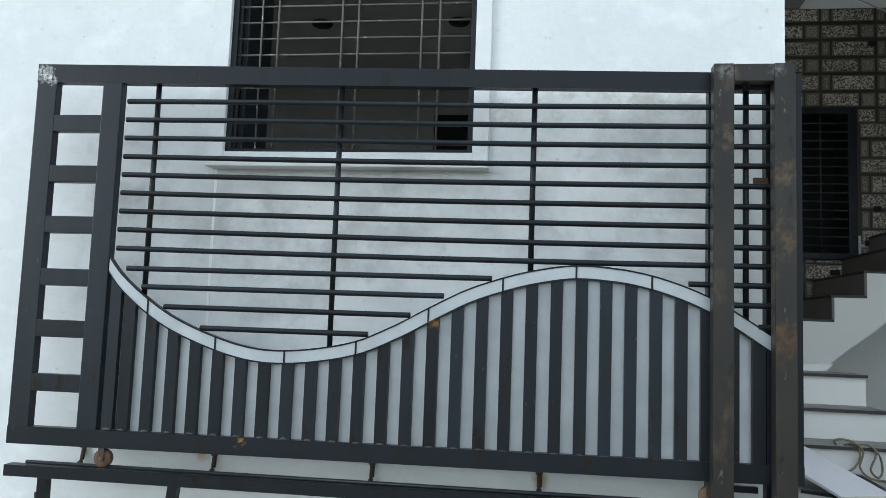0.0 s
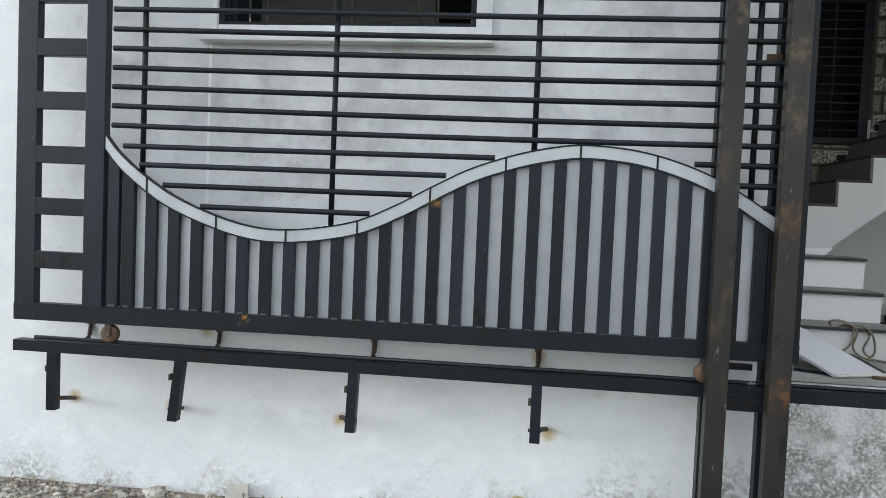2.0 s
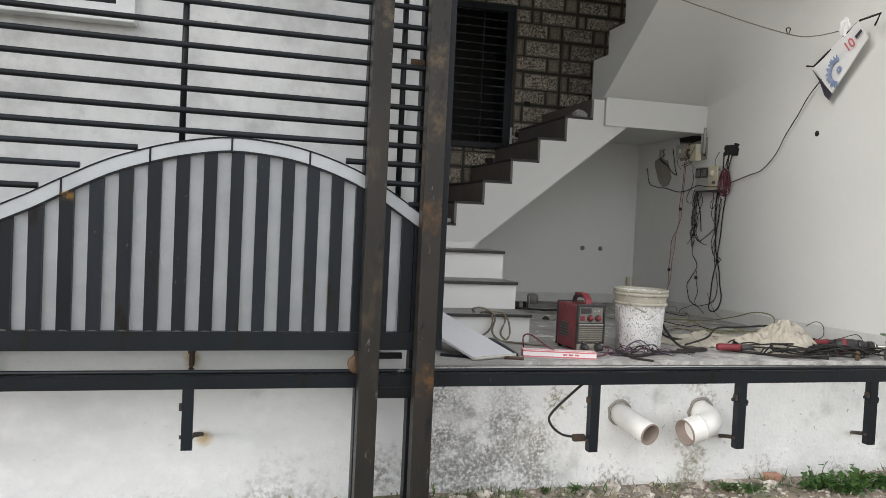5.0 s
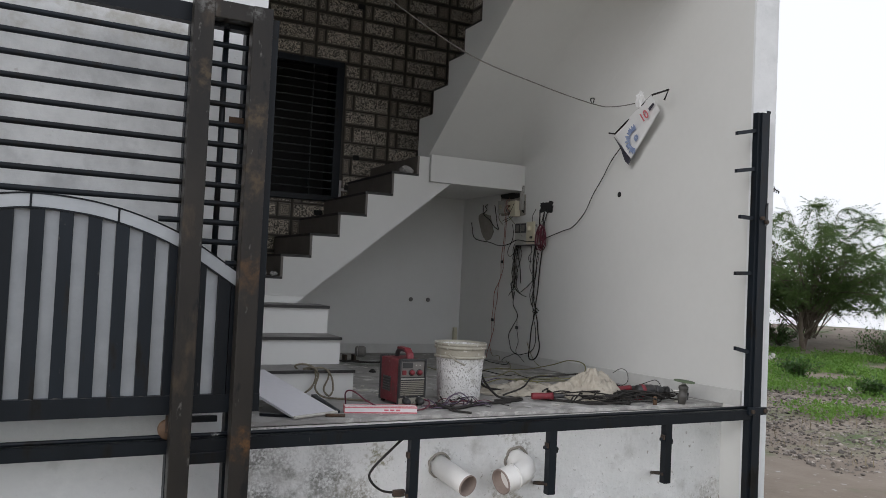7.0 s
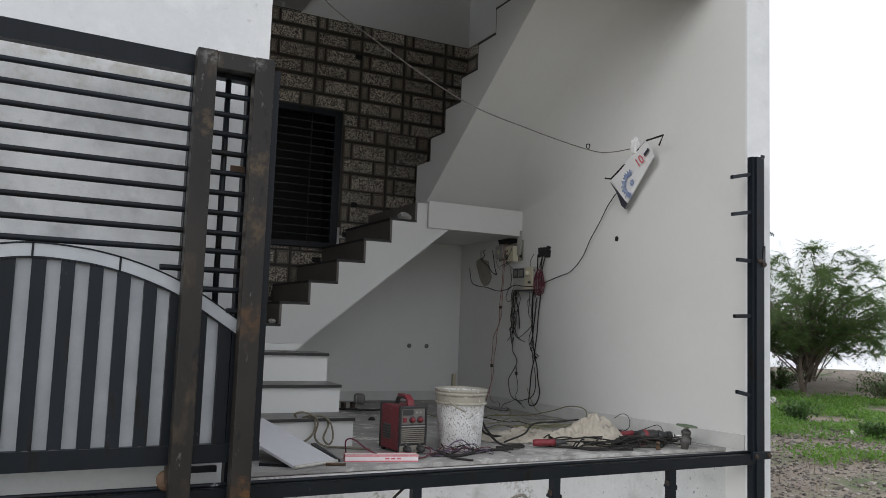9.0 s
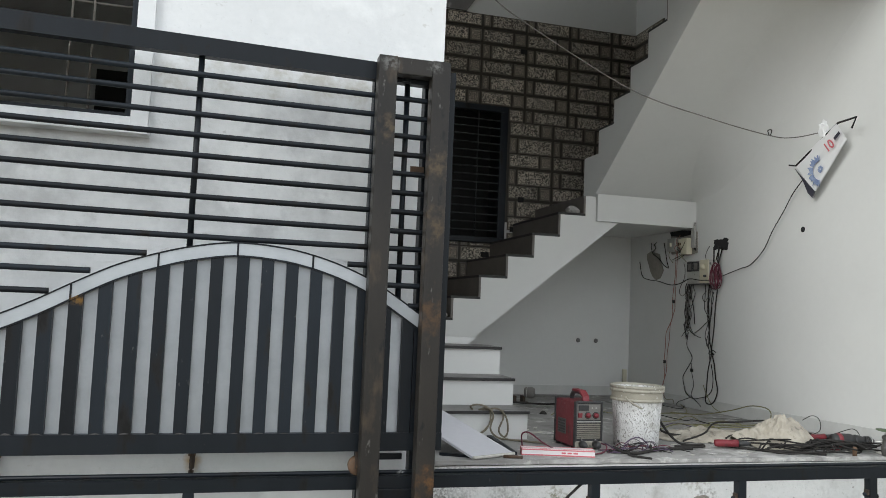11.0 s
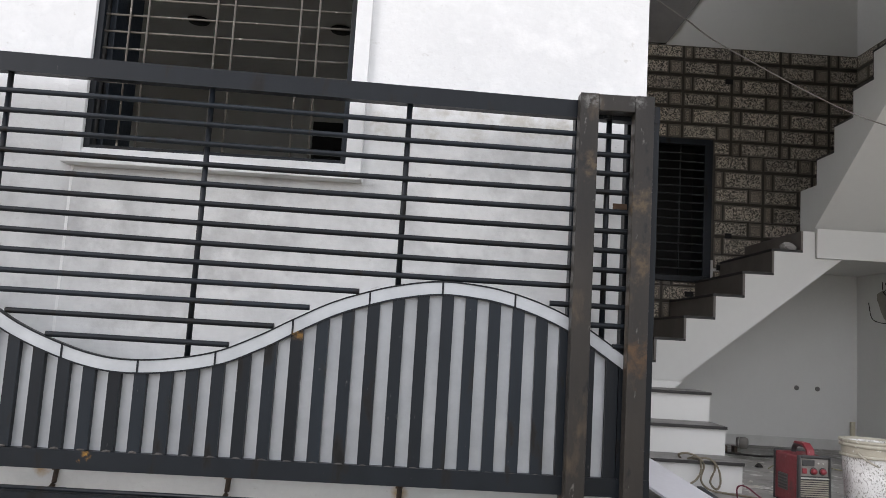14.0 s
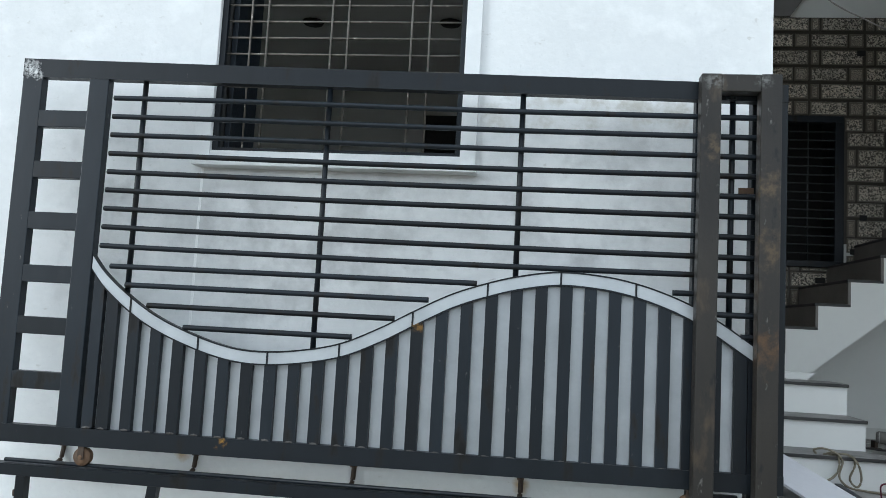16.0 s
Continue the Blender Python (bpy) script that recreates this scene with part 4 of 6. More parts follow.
def bucket(m):
    b = thing("paint_bucket", "paint-splashed white plastic bucket on the floor", "bucket", at=m)
    part("body", lathe([(0.124, 0.0), (0.13, 0.008), (0.15, 0.3), (0.153, 0.352), (0.147, 0.352), (0.144, 0.3), (0.124, 0.02), (0.0, 0.018)], sides=40), BUCKET, b)
    part("rim", lathe([(0.151, 0.325), (0.163, 0.328), (0.163, 0.343), (0.156, 0.347), (0.163, 0.35), (0.165, 0.364), (0.15, 0.366), (0.148, 0.33)], sides=40, cap=False), BUCKET_RIM, b, "cream rim")
    part("ring", lathe([(0.15, 0.272), (0.161, 0.274), (0.161, 0.286), (0.151, 0.288)], sides=40, cap=False), BUCKET_RIM, b)
    part("upper_band", lathe([(0.1508, 0.286), (0.1532, 0.327)], sides=40, cap=False), BUCKET_WALL, b, "bare beige plastic above the splashes")
    part("wet_paint", lathe([(0.14, 0.26), (0.0, 0.262)], sides=24), BUCKET, b)
    bow = [(0.16 * math.cos(a), -0.05 - 0.115 * math.sin(a), 0.3 - 0.08 * math.sin(a)) for a in np.linspace(2.3, 3.14, 8)]
    part("bail", tube(bmesh.new(), [Vector(q) for q in bow], 0.006, 6), BUCKET_RIM, b)
    return b


bucket(pose(4.78, 0.69, floor_z(0.69), 0, 0, 20) @ Matrix.Diagonal((0.93, 0.93, 0.93, 1)))


def carton(m):
    c = thing("electrode_carton", "long white and red carton lying on the floor", "carton", at=m)
    part("body", block(0, 0.37, 0, 0.07, 0, 0.036, bevel=0.002), CARTON, c)
    for z in (0.002, 0.028):
        part("stripe", block(0.0, 0.37, -0.0012, 0.0005, z, z + 0.006), CARTON_RED, c, "red edge stripe")
    part("stripe", block(0.0, 0.37, 0.004, 0.012, 0.0355, 0.0368), CARTON_RED, c, "red edge stripe")
    part("stripe", block(0.0, 0.37, 0.056, 0.064, 0.0355, 0.0368), CARTON_RED, c, "red edge stripe")
    part("end_flap", block(-0.0012, 0.0005, 0.0, 0.07, 0.0, 0.036), CARTON_RED, c, "red end flap")
    for k in range(3):
        part("print_bar", block(0.2 + 0.03 * k, 0.222 + 0.03 * k, -0.0014, 0.0, 0.014, 0.022), CARTON_RED, c)


carton(pose(3.985, 0.405, floor_z(0.4), 0, 0, -14))


def board():
    """A broken laminated board that leans from the floor on to the lowest step."""
    b = thing("broken_board", "broken grey-white laminated board leaning on a step", "board")
    top = [Vector(q) for q in ((3.69, 0.285, 0.636), (3.94, 0.40, 0.634), (3.70, 0.93, 0.777), (3.46, 0.82, 0.774))]
    drop = Vector((0, 0, -0.012))
    bm = bmesh.new()
    up, low = [bm.verts.new(v) for v in top], [bm.verts.new(v + drop) for v in top]
    bm.faces.new(up), bm.faces.new(low[::-1])
    for k in range(4):
        bm.faces.new((up[k], low[k], low[(k + 1) % 4], up[(k + 1) % 4]))
    part("panel", bm, BOARD, b)
    bm = bmesh.new()
    edge = [top[0].lerp(top[1], t) + Vector((0.004 * noise.noise((t * 9, 0, 0)), -0.006 + 0.006 * noise.noise((t * 14, 3, 0)), -0.003)) for t in np.linspace(0, 1, 24)]
    tube(bm, edge, 0.0085, 6)
    part("chipped_edge", bm, BOARD_EDGE, b, "torn chalky edge")


board()
single("steel_offcut", prism([(3.99, 1.12), (4.02, 1.13), (3.965, 0.42), (3.94, 0.41)], "z", 0.608, 0.634), STEEL, "dark steel offcut lying on the floor", "offcut", "floor scraps")
single("steel_offcut", prism([(3.56, 0.42), (3.57, 0.44), (3.76, 0.33), (3.75, 0.315)], "z", 0.62, 0.634), STEEL, "dark steel offcut lying on the floor", "offcut", "floor scraps")
single("steel_offcut", rod((3.86, 0.33, 0.63), (3.95, 0.30, 0.63), 0.008, 6), RUST, "short rusty rod on the floor", "offcut", "floor scraps")


def cable(name, points, radius, material, label, category, steps=6, sides=6):
    low = [(x, y, z + (floor_z(y) - FLOOR_Z) * min(max((1.0 - z) / 0.3, 0), 1)) for x, y, z in points]
    return single(name, tube(bmesh.new(), smooth_path(low, steps), radius, sides), material, label, category, "cables")


F = FLOOR_Z
cable("rope", [(3.9, 0.98, 0.79), (3.88, 0.95, 0.81), (3.92, 0.93, 0.82), (3.98, 0.93, 0.80), (3.985, 0.9, 0.75), (3.96, 0.895, 0.70), (3.905, 0.89, 0.665)], 0.0058, ROPE, "tan rope draped over a step", "rope")
cable("rope", [(3.93, 0.96, 0.79), (3.97, 0.92, 0.805), (4.0, 0.9, 0.77), (3.985, 0.9, 0.70), (4.02, 0.88, 0.655), (4.1, 0.86, F + 0.008), (4.25, 0.74, F + 0.008)], 0.0058, ROPE, "tan rope draped over a step", "rope")
cable("rope", [(3.95, 0.95, 0.79), (4.03, 0.92, 0.80), (4.075, 0.9, 0.76), (4.09, 0.9, 0.69), (4.065, 0.89, 0.655), (4.035, 0.9, 0.69), (4.06, 0.905, 0.75), (4.07, 0.93, 0.79)], 0.0058, ROPE, "tan rope looped over a step", "rope")
cable("cable", [(4.03, 0.52, F + 0.03), (4.02, 0.5, F + 0.09), (4.05, 0.47, F + 0.1), (4.12, 0.42, F + 0.05), (4.22, 0.38, F + 0.012), (4.36, 0.36, F + 0.01), (4.46, 0.44, F + 0.01), (4.5, 0.5, F + 0.03), (4.49, 0.56, F + 0.035)], 0.004, RED_WIRE, "thin red cable on the floor", "cable")
cable("cable", [(4.52, 0.56, F + 0.035), (4.56, 0.46, F + 0.01), (4.62, 0.5, F + 0.05), (4.7, 0.52, F + 0.07), (4.73, 0.47, F + 0.03), (4.62, 0.4, F + 0.01), (4.5, 0.42, F + 0.01)], 0.0032, PURPLE_WIRE, "violet cable tangled on the floor", "cable")
cable("cable", [(4.5, 0.45, F + 0.01), (4.6, 0.38, F + 0.01), (4.72, 0.44, F + 0.01), (4.86, 0.5, F + 0.012), (5.02, 0.5, F + 0.012)], 0.008, RUBBER, "black rubber cable on the floor", "cable")
cable("cable", [(4.62, 0.24, F + 0.006), (4.55, 0.33, F + 0.008), (4.58, 0.42, F + 0.01), (4.55, 0.52, F + 0.02)], 0.006, RUBBER, "black rubber cable on the floor", "cable")
cable("welding_cable", [(4.97, 0.6, F + 0.01), (5.1, 0.55, F + 0.012), (5.16, 0.62, F + 0.012), (5.05, 0.68, F + 0.015), (4.97, 0.72, F + 0.1), (4.99, 0.82, F + 0.16), (5.03, 0.88, F + 0.14), (5.08, 0.92, F + 0.05), (5.25, 0.9, F + 0.02), (5.4, 0.85, F + 0.03)], 0.0068, RUBBER, "thick black welding cable looping over the floor", "cable", 8, 8)
cable("welding_cable", [(5.1, 0.72, F + 0.02), (5.25, 0.74, F + 0.06), (5.4, 0.86, F + 0.1), (5.6, 0.92, F + 0.1), (5.8, 0.8, F + 0.12), (5.95, 0.66, F + 0.06), (6.1, 0.55, F + 0.02), (6.25, 0.5, F + 0.012)], 0.0055, RUBBER, "thick black welding cable looping over the floor", "cable", 8, 8)
random.seed(21)
for k in range(9):
    x0, y0 = 4.47 + 0.03 * random.random(), 0.44 + 0.06 * random.random()
    x1, y1 = 4.72 + 0.26 * random.random(), 0.4 + 0.22 * random.random()
    pts = [(x0 + (x1 - x0) * u + random.uniform(-0.03, 0.03), y0 + (y1 - y0) * u + random.uniform(-0.05, 0.05), F + 0.006 + random.random() ** 2 * 0.06 * math.sin(math.pi * u)) for u in np.linspace(0, 1, 7)]
    cable("wire", pts, 0.0023, (PURPLE_WIRE, RUBBER, RED_WIRE)[k % 3], ("violet wire tangled by the carton", "thin black wire tangled by the carton", "thin dark red wire tangled by the carton")[k % 3], "wire")
for x, y, a in ((4.6, 0.44, 30), (4.66, 0.5, 100), (4.74, 0.46, 60), (4.55, 0.4, 150)):
    single("wire_joint", rod((x, y, floor_z(y) + 0.012), (x + 0.05 * math.cos(radians(a)), y + 0.05 * math.sin(radians(a)), floor_z(y) + 0.03), 0.0055, 8), RUBBER, "taped black joint in a tangle of wires", "wire joint", "wire joints on the floor")
for x, y, w in ((4.39, 1.2, 0.05), (4.46, 1.4, 0.025), (4.42, 1.03, 0.022), (4.3, 1.12, 0.018), (4.36, 1.3, 0.02), (4.5, 1.1, 0.014), (4.28, 0.98, 0.012), (4.52, 1.24, 0.016)):
    bm = block(-w, w, -0.4 * w, 0.4 * w, 0.0, 0.006, bevel=0.002)
    bmesh.ops.transform(bm, matrix=pose(x, y, floor_z(y), 0, 0, 60 * w * 100 % 90), verts=bm.verts)
    single("plaster_flake", bm, BOARD_EDGE, "white plaster flake fallen beside the steps", "flake", "plaster flakes")
single("rag_scrap", lathe([(0.0, 0.0), (0.03, 0.003), (0.024, 0.012), (0.01, 0.026), (0.0, 0.027)], (4.83, 2.157, floor_z(2.157)), 7), RUBBER, "small dark scrap on the floor", "scrap")
random.seed(4)
for k in range(25):
    x0, x1 = 5.3 + random.uniform(0, 0.45), 5.95 + random.uniform(-0.1, 0.3)
    y = 0.3 + (random.uniform(0.0, 0.12) if k > 21 else random.uniform(0.05, 0.42))
    pts = [(x0 + (x1 - x0) * t, y + random.uniform(-0.09, 0.09), F + 0.01 + random.uniform(0, 0.035) + 0.02 * math.sin(math.pi * t)) for t in np.linspace(0, 1, 7)]
    cable("cable", pts, 0.0046, RUBBER, "black cable in a tangle on the floor", "cable")
for k in range(3):
    c = Vector((5.75 + 0.12 * k, 0.42 + 0.05 * k, F + 0.012 + 0.012 * k))
    cable("cable", [c + Vector((0.3 * math.cos(a), 0.11 * math.sin(a), 0.008 * math.sin(3 * a))) for a in np.linspace(0.2, 6.0, 12)], 0.0046, RUBBER, "black cable lying in a flat loop", "cable", 4)
cable("cable", [(5.28, 0.62, F + 0.01), (5.45, 0.42, F + 0.01), (5.6, 0.36, F + 0.01), (5.72, 0.3, F + 0.01)], 0.008, RUBBER, "dark green air hose on the floor", "hose")
cable("wire", [(5.1, 1.4, F + 0.01), (5.2, 1.5, F + 0.02), (5.35, 1.55, F + 0.1), (5.4, 1.6, F + 0.11), (5.38, 1.65, F + 0.02)], 0.0035, OLIVE_WIRE, "yellow-green wire on the floor", "wire")
cable("wire", [(5.95, 2.25, F + 0.01), (6.1, 2.05, F + 0.02), (6.2, 1.82, F + 0.075), (6.2, 1.6, F + 0.125), (6.2, 1.43, F + 0.13), (6.2, 1.37, F + 0.1), (6.18, 1.38, F + 0.05), (6.12, 1.43, F + 0.02), (5.95, 1.5, F + 0.01), (5.7, 1.55, F + 0.008)], 0.0042, OLIVE_WIRE, "yellow-green wire arching over the floor", "wire")
cable("wire", [(5.3, 1.3, F + 0.01), (5.5, 1.4, F + 0.03), (5.7, 1.35, F + 0.015), (5.95, 1.3, F + 0.02), (6.1, 1.2, F + 0.01)], 0.004, OLIVE_WIRE, "yellow-green wire on the floor", "wire")
cable("wire", [(5.6, 1.9, F + 0.01), (5.8, 2.1, F + 0.02), (6.05, 2.2, F + 0.01), (6.25, 2.5, F + 0.01), (6.36, 2.75, F + 0.02)], 0.004, OLIVE_WIRE, "yellow-green wire on the floor", "wire")
cable("wire", [(6.25, 1.12, F + 0.09), (6.25, 1.04, F + 0.125), (6.25, 0.98, F + 0.12), (6.25, 0.955, F + 0.085), (6.25, 0.967, F + 0.04), (6.2, 1.0, F + 0.008)], 0.0025, RUBBER, "thin wire springing up from the floor", "wire")
cable("wire", [(6.22, 0.82, F + 0.04), (6.3, 0.78, F + 0.075), (6.3, 0.73, F + 0.085), (6.3, 0.69, F + 0.065), (6.3, 0.676, F + 0.02), (6.28, 0.66, F + 0.006)], 0.0025, RUBBER, "thin wire springing up from the floor", "wire")
cable("wire", [(4.3, 2.9, F + 0.06), (4.7, 2.85, F + 0.03), (5.1, 2.8, F + 0.01), (5.5, 3.0, F + 0.01)], 0.008, RUBBER, "black cable along the floor", "cable")


def cloth_heap(x, y, rx, ry, h, seed, label):
    bm = bmesh.new()
    n = 34
    grid = []
    for j in range(n + 1):
        row = []
        for i in range(n + 1):
            u, v = 2 * i / n - 1, 2 * j / n - 1
            d = math.hypot(u, v)
            edge = 1 + 0.18 * noise.noise((u * 2, v * 2, seed))
            z = h * max(0, 1 - (d / edge) ** 2) ** 0.8 * (0.75 + 0.5 * noise.noise((u * 2.2, v * 2.2, seed + 5)))
            z += h * (0.75 * (0.3 - abs(noise.noise((u * 2.6 + v, v * 2.0, seed + 9)))) + 0.4 * (0.25 - abs(noise.noise((u * 5.5, v * 5.5 - u * 2, seed + 3))))) * max(0, 1.15 - d) + 0.01 * noise.noise((u * 9, v * 9, seed))
            row.append(bm.verts.new((x + rx * u * edge * min(1, 1.05 / max(d, 0.6)), y + ry * v * edge * min(1, 1.05 / max(d, 0.6)), floor_z(y) + 0.006 + max(z, 0))))
        grid.append(row)
    for j in range(n):
        for i in range(n):
            bm.faces.new((grid[j][i], grid[j][i + 1], grid[j + 1][i + 1], grid[j + 1][i]))
    return single("dust_sheet", bm, CLOTH, label, "cloth", "cloths on the floor")


cloth_heap(5.7, 0.68, 0.23, 0.22, 0.165, 1.3, "heaped dirty beige dust sheet on the floor")
cloth_heap(5.4, 0.95, 0.36, 0.2, 0.06, 6.1, "flat dirty beige dust sheet under cables")


def electrode_holder(m, label):
    e = thing("electrode_holder", label, "welding tool", "welding tools", at=m)
    part("grip", lathe([(0.0, 0), (0.018, 0.002), (0.021, 0.02), (0.019, 0.1), (0.022, 0.13), (0.0, 0.132)], sides=16), RED, e, "red insulated grip")
    part("jaw", lathe([(0.014, 0.13), (0.016, 0.15), (0.01, 0.2), (0.0, 0.202)], sides=12), BLACK_PLASTIC, e)


electrode_holder(pose(5.21, 0.58, floor_z(0.58) + 0.03, 88, 0, 70), "red welding electrode holder lying among cables")
electrode_holder(pose(5.83, 0.6, floor_z(0.6) + 0.05, 86, 0, 84), "red welding clamp lying on cables")


def drill(m):
    d = thing("hammer_drill", "black and red hammer drill lying on the floor", "drill", at=m)
    part("motor_body", lathe([(0.0, 0), (0.034, 0.004), (0.04, 0.03), (0.04, 0.11), (0.034, 0.13)], sides=20), BLACK_PLASTIC, d)
    part("gear_case", lathe([(0.034, 0.13), (0.036, 0.15), (0.028, 0.18), (0.024, 0.2)], sides=20), BLACK_PLASTIC, d)
    part("band", lathe([(0.0405, 0.03), (0.0425, 0.034), (0.0425, 0.052), (0.0405, 0.056)], sides=20, cap=False), RED, d, "red band")
    part("chuck", lathe([(0.02, 0.2), (0.022, 0.205), (0.022, 0.235), (0.014, 0.255), (0.0, 0.256)], sides=16), BLACK_PLASTIC, d)
    part("drill_bit", lathe([(0.006, 0.25), (0.006, 0.31), (0.014, 0.315), (0.014, 0.37), (0.0, 0.372)], sides=10), METAL, d)
    for k in range(4):
        part("chuck_ring", lathe([(0.026, 0.2 + 0.011 * k), (0.029, 0.203 + 0.011 * k), (0.026, 0.207 + 0.011 * k)], sides=16), METAL if k == 3 else BLACK_PLASTIC, d)
    part("handle", block(-0.02, 0.02, -0.13, -0.01, 0.0, 0.045, bevel=0.012), RED, d, "red rear handle")


drill(pose(5.93, 0.5, floor_z(0.5) + 0.055, 90, 0, 80))


def grinder(m):
    g = thing("angle_grinder", "upright angle grinder with a worn disc", "grinder", at=m)
    part("gear_head", lathe([(0.0, 0.0), (0.024, 0.002), (0.028, 0.03), (0.034, 0.05), (0.034, 0.06), (0.027, 0.065), (0.027, 0.1), (0.033, 0.105), (0.033, 0.118), (0.018, 0.13), (0.0, 0.131)], sides=20), DARK_METAL, g)
    part("spindle", lathe([(0.014, 0.13), (0.016, 0.15), (0.01, 0.152)], sides=12), METAL, g)
    part("disc", lathe([(0.0, 0.156), (0.07, 0.152), (0.07, 0.157), (0.0, 0.161)], sides=28), DISC, g, "worn greenish abrasive disc")
    part("side_switch", block(0.028, 0.045, -0.012, 0.012, 0.03, 0.08, bevel=0.004), BLACK_PLASTIC, g)


grinder(pose(6.1, 0.28, floor_z(0.28), 4, 3, 0) @ Matrix.Scale(0.9, 4))
single("hose_nozzle", lathe([(0.012, 0), (0.012, 0.045), (0.008, 0.05)], (5.9, 0.29, floor_z(0.29)), 12), RUST, "small rusty cap standing on the floor edge", "cap")


def pump():
    p = thing("small_blower", "small grey electric blower by the back wall", "blower")
    x, y = 4.94, 2.97
    z = floor_z(y)
    b = part("motor", lathe([(0.0, 0), (0.038, 0.004), (0.046, 0.02), (0.046, 0.075), (0.036, 0.09), (0.0, 0.092)], sides=20), VENT, p)
    b.matrix_basis = pose(x + 0.05, y, z + 0.09, 90, 0, 60)
    part("fan_cover", lathe([(0.0, 0.0), (0.042, 0.004), (0.049, 0.012), (0.0, 0.014)], sides=20), GREYBOX, p).matrix_basis = pose(x + 0.065, y - 0.01, z + 0.09, 90, 0, 60)
    for dx in (-0.035, 0.045):
        part("leg", block(x + dx - 0.012, x + dx + 0.012, y - 0.02, y + 0.05, z, z + 0.06, bevel=0.004), RUST_DARK, p)
    part("foot_bar", block(x - 0.07, x + 0.08, y - 0.03, y - 0.01, z, z + 0.014, bevel=0.003), RUST_DARK, p)


pump()
random.seed(9)
for k in range(70):
    x, y, r = random.uniform(3.6, 6.3), random.uniform(0.3, 2.6), random.uniform(0.004, 0.017)
    bm = bmesh.new()
    bmesh.ops.create_icosphere(bm, subdivisions=1, radius=r)
    for v in bm.verts:
        v.co = Vector((x + v.co.x * 1.6, y + v.co.y, floor_z(y) + 0.003 + v.co.z * 0.3))
    single("plaster_crumb", bm, BOARD_EDGE, "pale plaster crumb on the floor", "crumb", "plaster crumbs")


# ---- side wall fittings ----
X = RIGHT_X


def wall_wire(points, radius, material, label, off=0.012, category="wire"):
    radius *= 0.44
    return cable("wire", [(X - off - 0.008 * (k % 2), y, z) for k, (y, z) in enumerate(points)], radius, material, label, category)


def meter_niche():
    n = thing("junction_niche", "open wall niche with breakers and loose wiring", "junction box")
    part("niche_back", prism([(2.63, 1.915), (2.74, 1.905), (2.9, 1.93), (3.035, 1.922), (3.06, 2.0), (3.05, 2.125), (2.85, 2.128), (2.635, 2.1)], "x", X - 0.01, X), OLD_PATCH, n, "broken plaster round the niche")
    part("gap", prism([(2.7, 2.082), (2.86, 2.07), (3.04, 2.09), (3.06, 2.128), (2.86, 2.13), (2.7, 2.115)], "x", X - 0.016, X - 0.004), BLACK, n)
    part("gap", prism([(2.64, 1.93), (2.675, 1.95), (2.67, 2.03), (2.64, 2.04)], "x", X - 0.014, X - 0.004), BLACK, n)
    part("breaker", block(X - 0.06, X - 0.012, 2.905, 3.03, 1.945, 2.062, bevel=0.004), GREYBOX, n)
    part("lever", block(X - 0.075, X - 0.058, 2.955, 2.975, 1.985, 2.02, bevel=0.003), CREAM, n)
    part("breaker", block(X - 0.07, X - 0.012, 2.7, 2.79, 1.903, 2.046, bevel=0.004), CREAM, n, "cream switch cover")
    part("breaker", block(X - 0.05, X - 0.012, 2.81, 2.87, 1.975, 2.046, bevel=0.004), CREAM, n)
    for y in (2.825, 2.85):
        part("screw", block(X - 0.056, X - 0.048, y - 0.006, y + 0.006, 1.995, 2.012, bevel=0.002), RUST, n)
    for y in (2.652, 2.69):
        part("conduit", rod((X - 0.02, y, 1.96), (X - 0.02, y, 2.18), 0.011, 8), GREYBOX, n)


meter_niche()


def switch_box():
    b = thing("switch_box", "grey temporary switch box with sockets on the wall", "switch box")
    part("case", block(X - 0.09, X - 0.001, 2.325, 2.65, 1.64, 1.836, bevel=0.006), GREYBOX, b)
    part("white_front", block(X - 0.1, X - 0.09, 2.325, 2.45, 1.642, 1.838, bevel=0.004), CREAM, b, "cream cover")
    for y in (2.513, 2.605):
        q = part("socket", block(X - 0.096, X - 0.089, y - 0.04, y + 0.04, 1.745, 1.828, bevel=0.002), BLACK_PLASTIC, b)
        part("socket_face", block(X - 0.098, X - 0.094, y - 0.026, y + 0.026, 1.76, 1.814, bevel=0.002), VENT, q)
    part("plug", lathe([(0.02, 0), (0.024, 0.02), (0.016, 0.045), (0.0, 0.047)], (X - 0.112, 2.385, 1.755), 12), CREAM, b, "cream plug")
    part("cable_clip", block(X - 0.115, X - 0.098, 2.35, 2.375, 1.69, 1.71, bevel=0.003), BLACK_PLASTIC, b)
    # Thin black strip imitates the shade under the case.
    part("bottom_shade", block(X - 0.088, X - 0.02, 2.335, 2.64, 1.632, 1.64), BLACK_PLASTIC, b)


switch_box()
random.seed(21)
ring = [(2.3 + 0.093 * math.copysign(min(1, abs(1.35 * math.cos(a))), math.cos(a)) + random.uniform(-0.012, 0.012), 1.968 + 0.046 * math.copysign(min(1, abs(1.35 * math.sin(a))), math.sin(a)) + random.uniform(-0.01, 0.01)) for a in np.linspace(0, 2 * math.pi, 29)[:-1]]
single("wall_cavity", prism(ring, "x", X - 0.004, X), BLACK, "dark chiselled cavity in the wall", "cavity")
for k in range(7):
    y, z = random.uniform(2.72, 3.0), random.uniform(1.95, 2.08)
    loop = [(X - 0.05, y, z)] + [(X - 0.05 - random.uniform(0, 0.03), y + random.uniform(-0.07, 0.07), z - 0.045 * (j + 1)) for j in range(3)]
    cable("wire", loop, 0.0026, (RUBBER, PINK_WIRE, OLIVE_WIRE)[k % 3], "loose wire end in the wall niche", "wire")
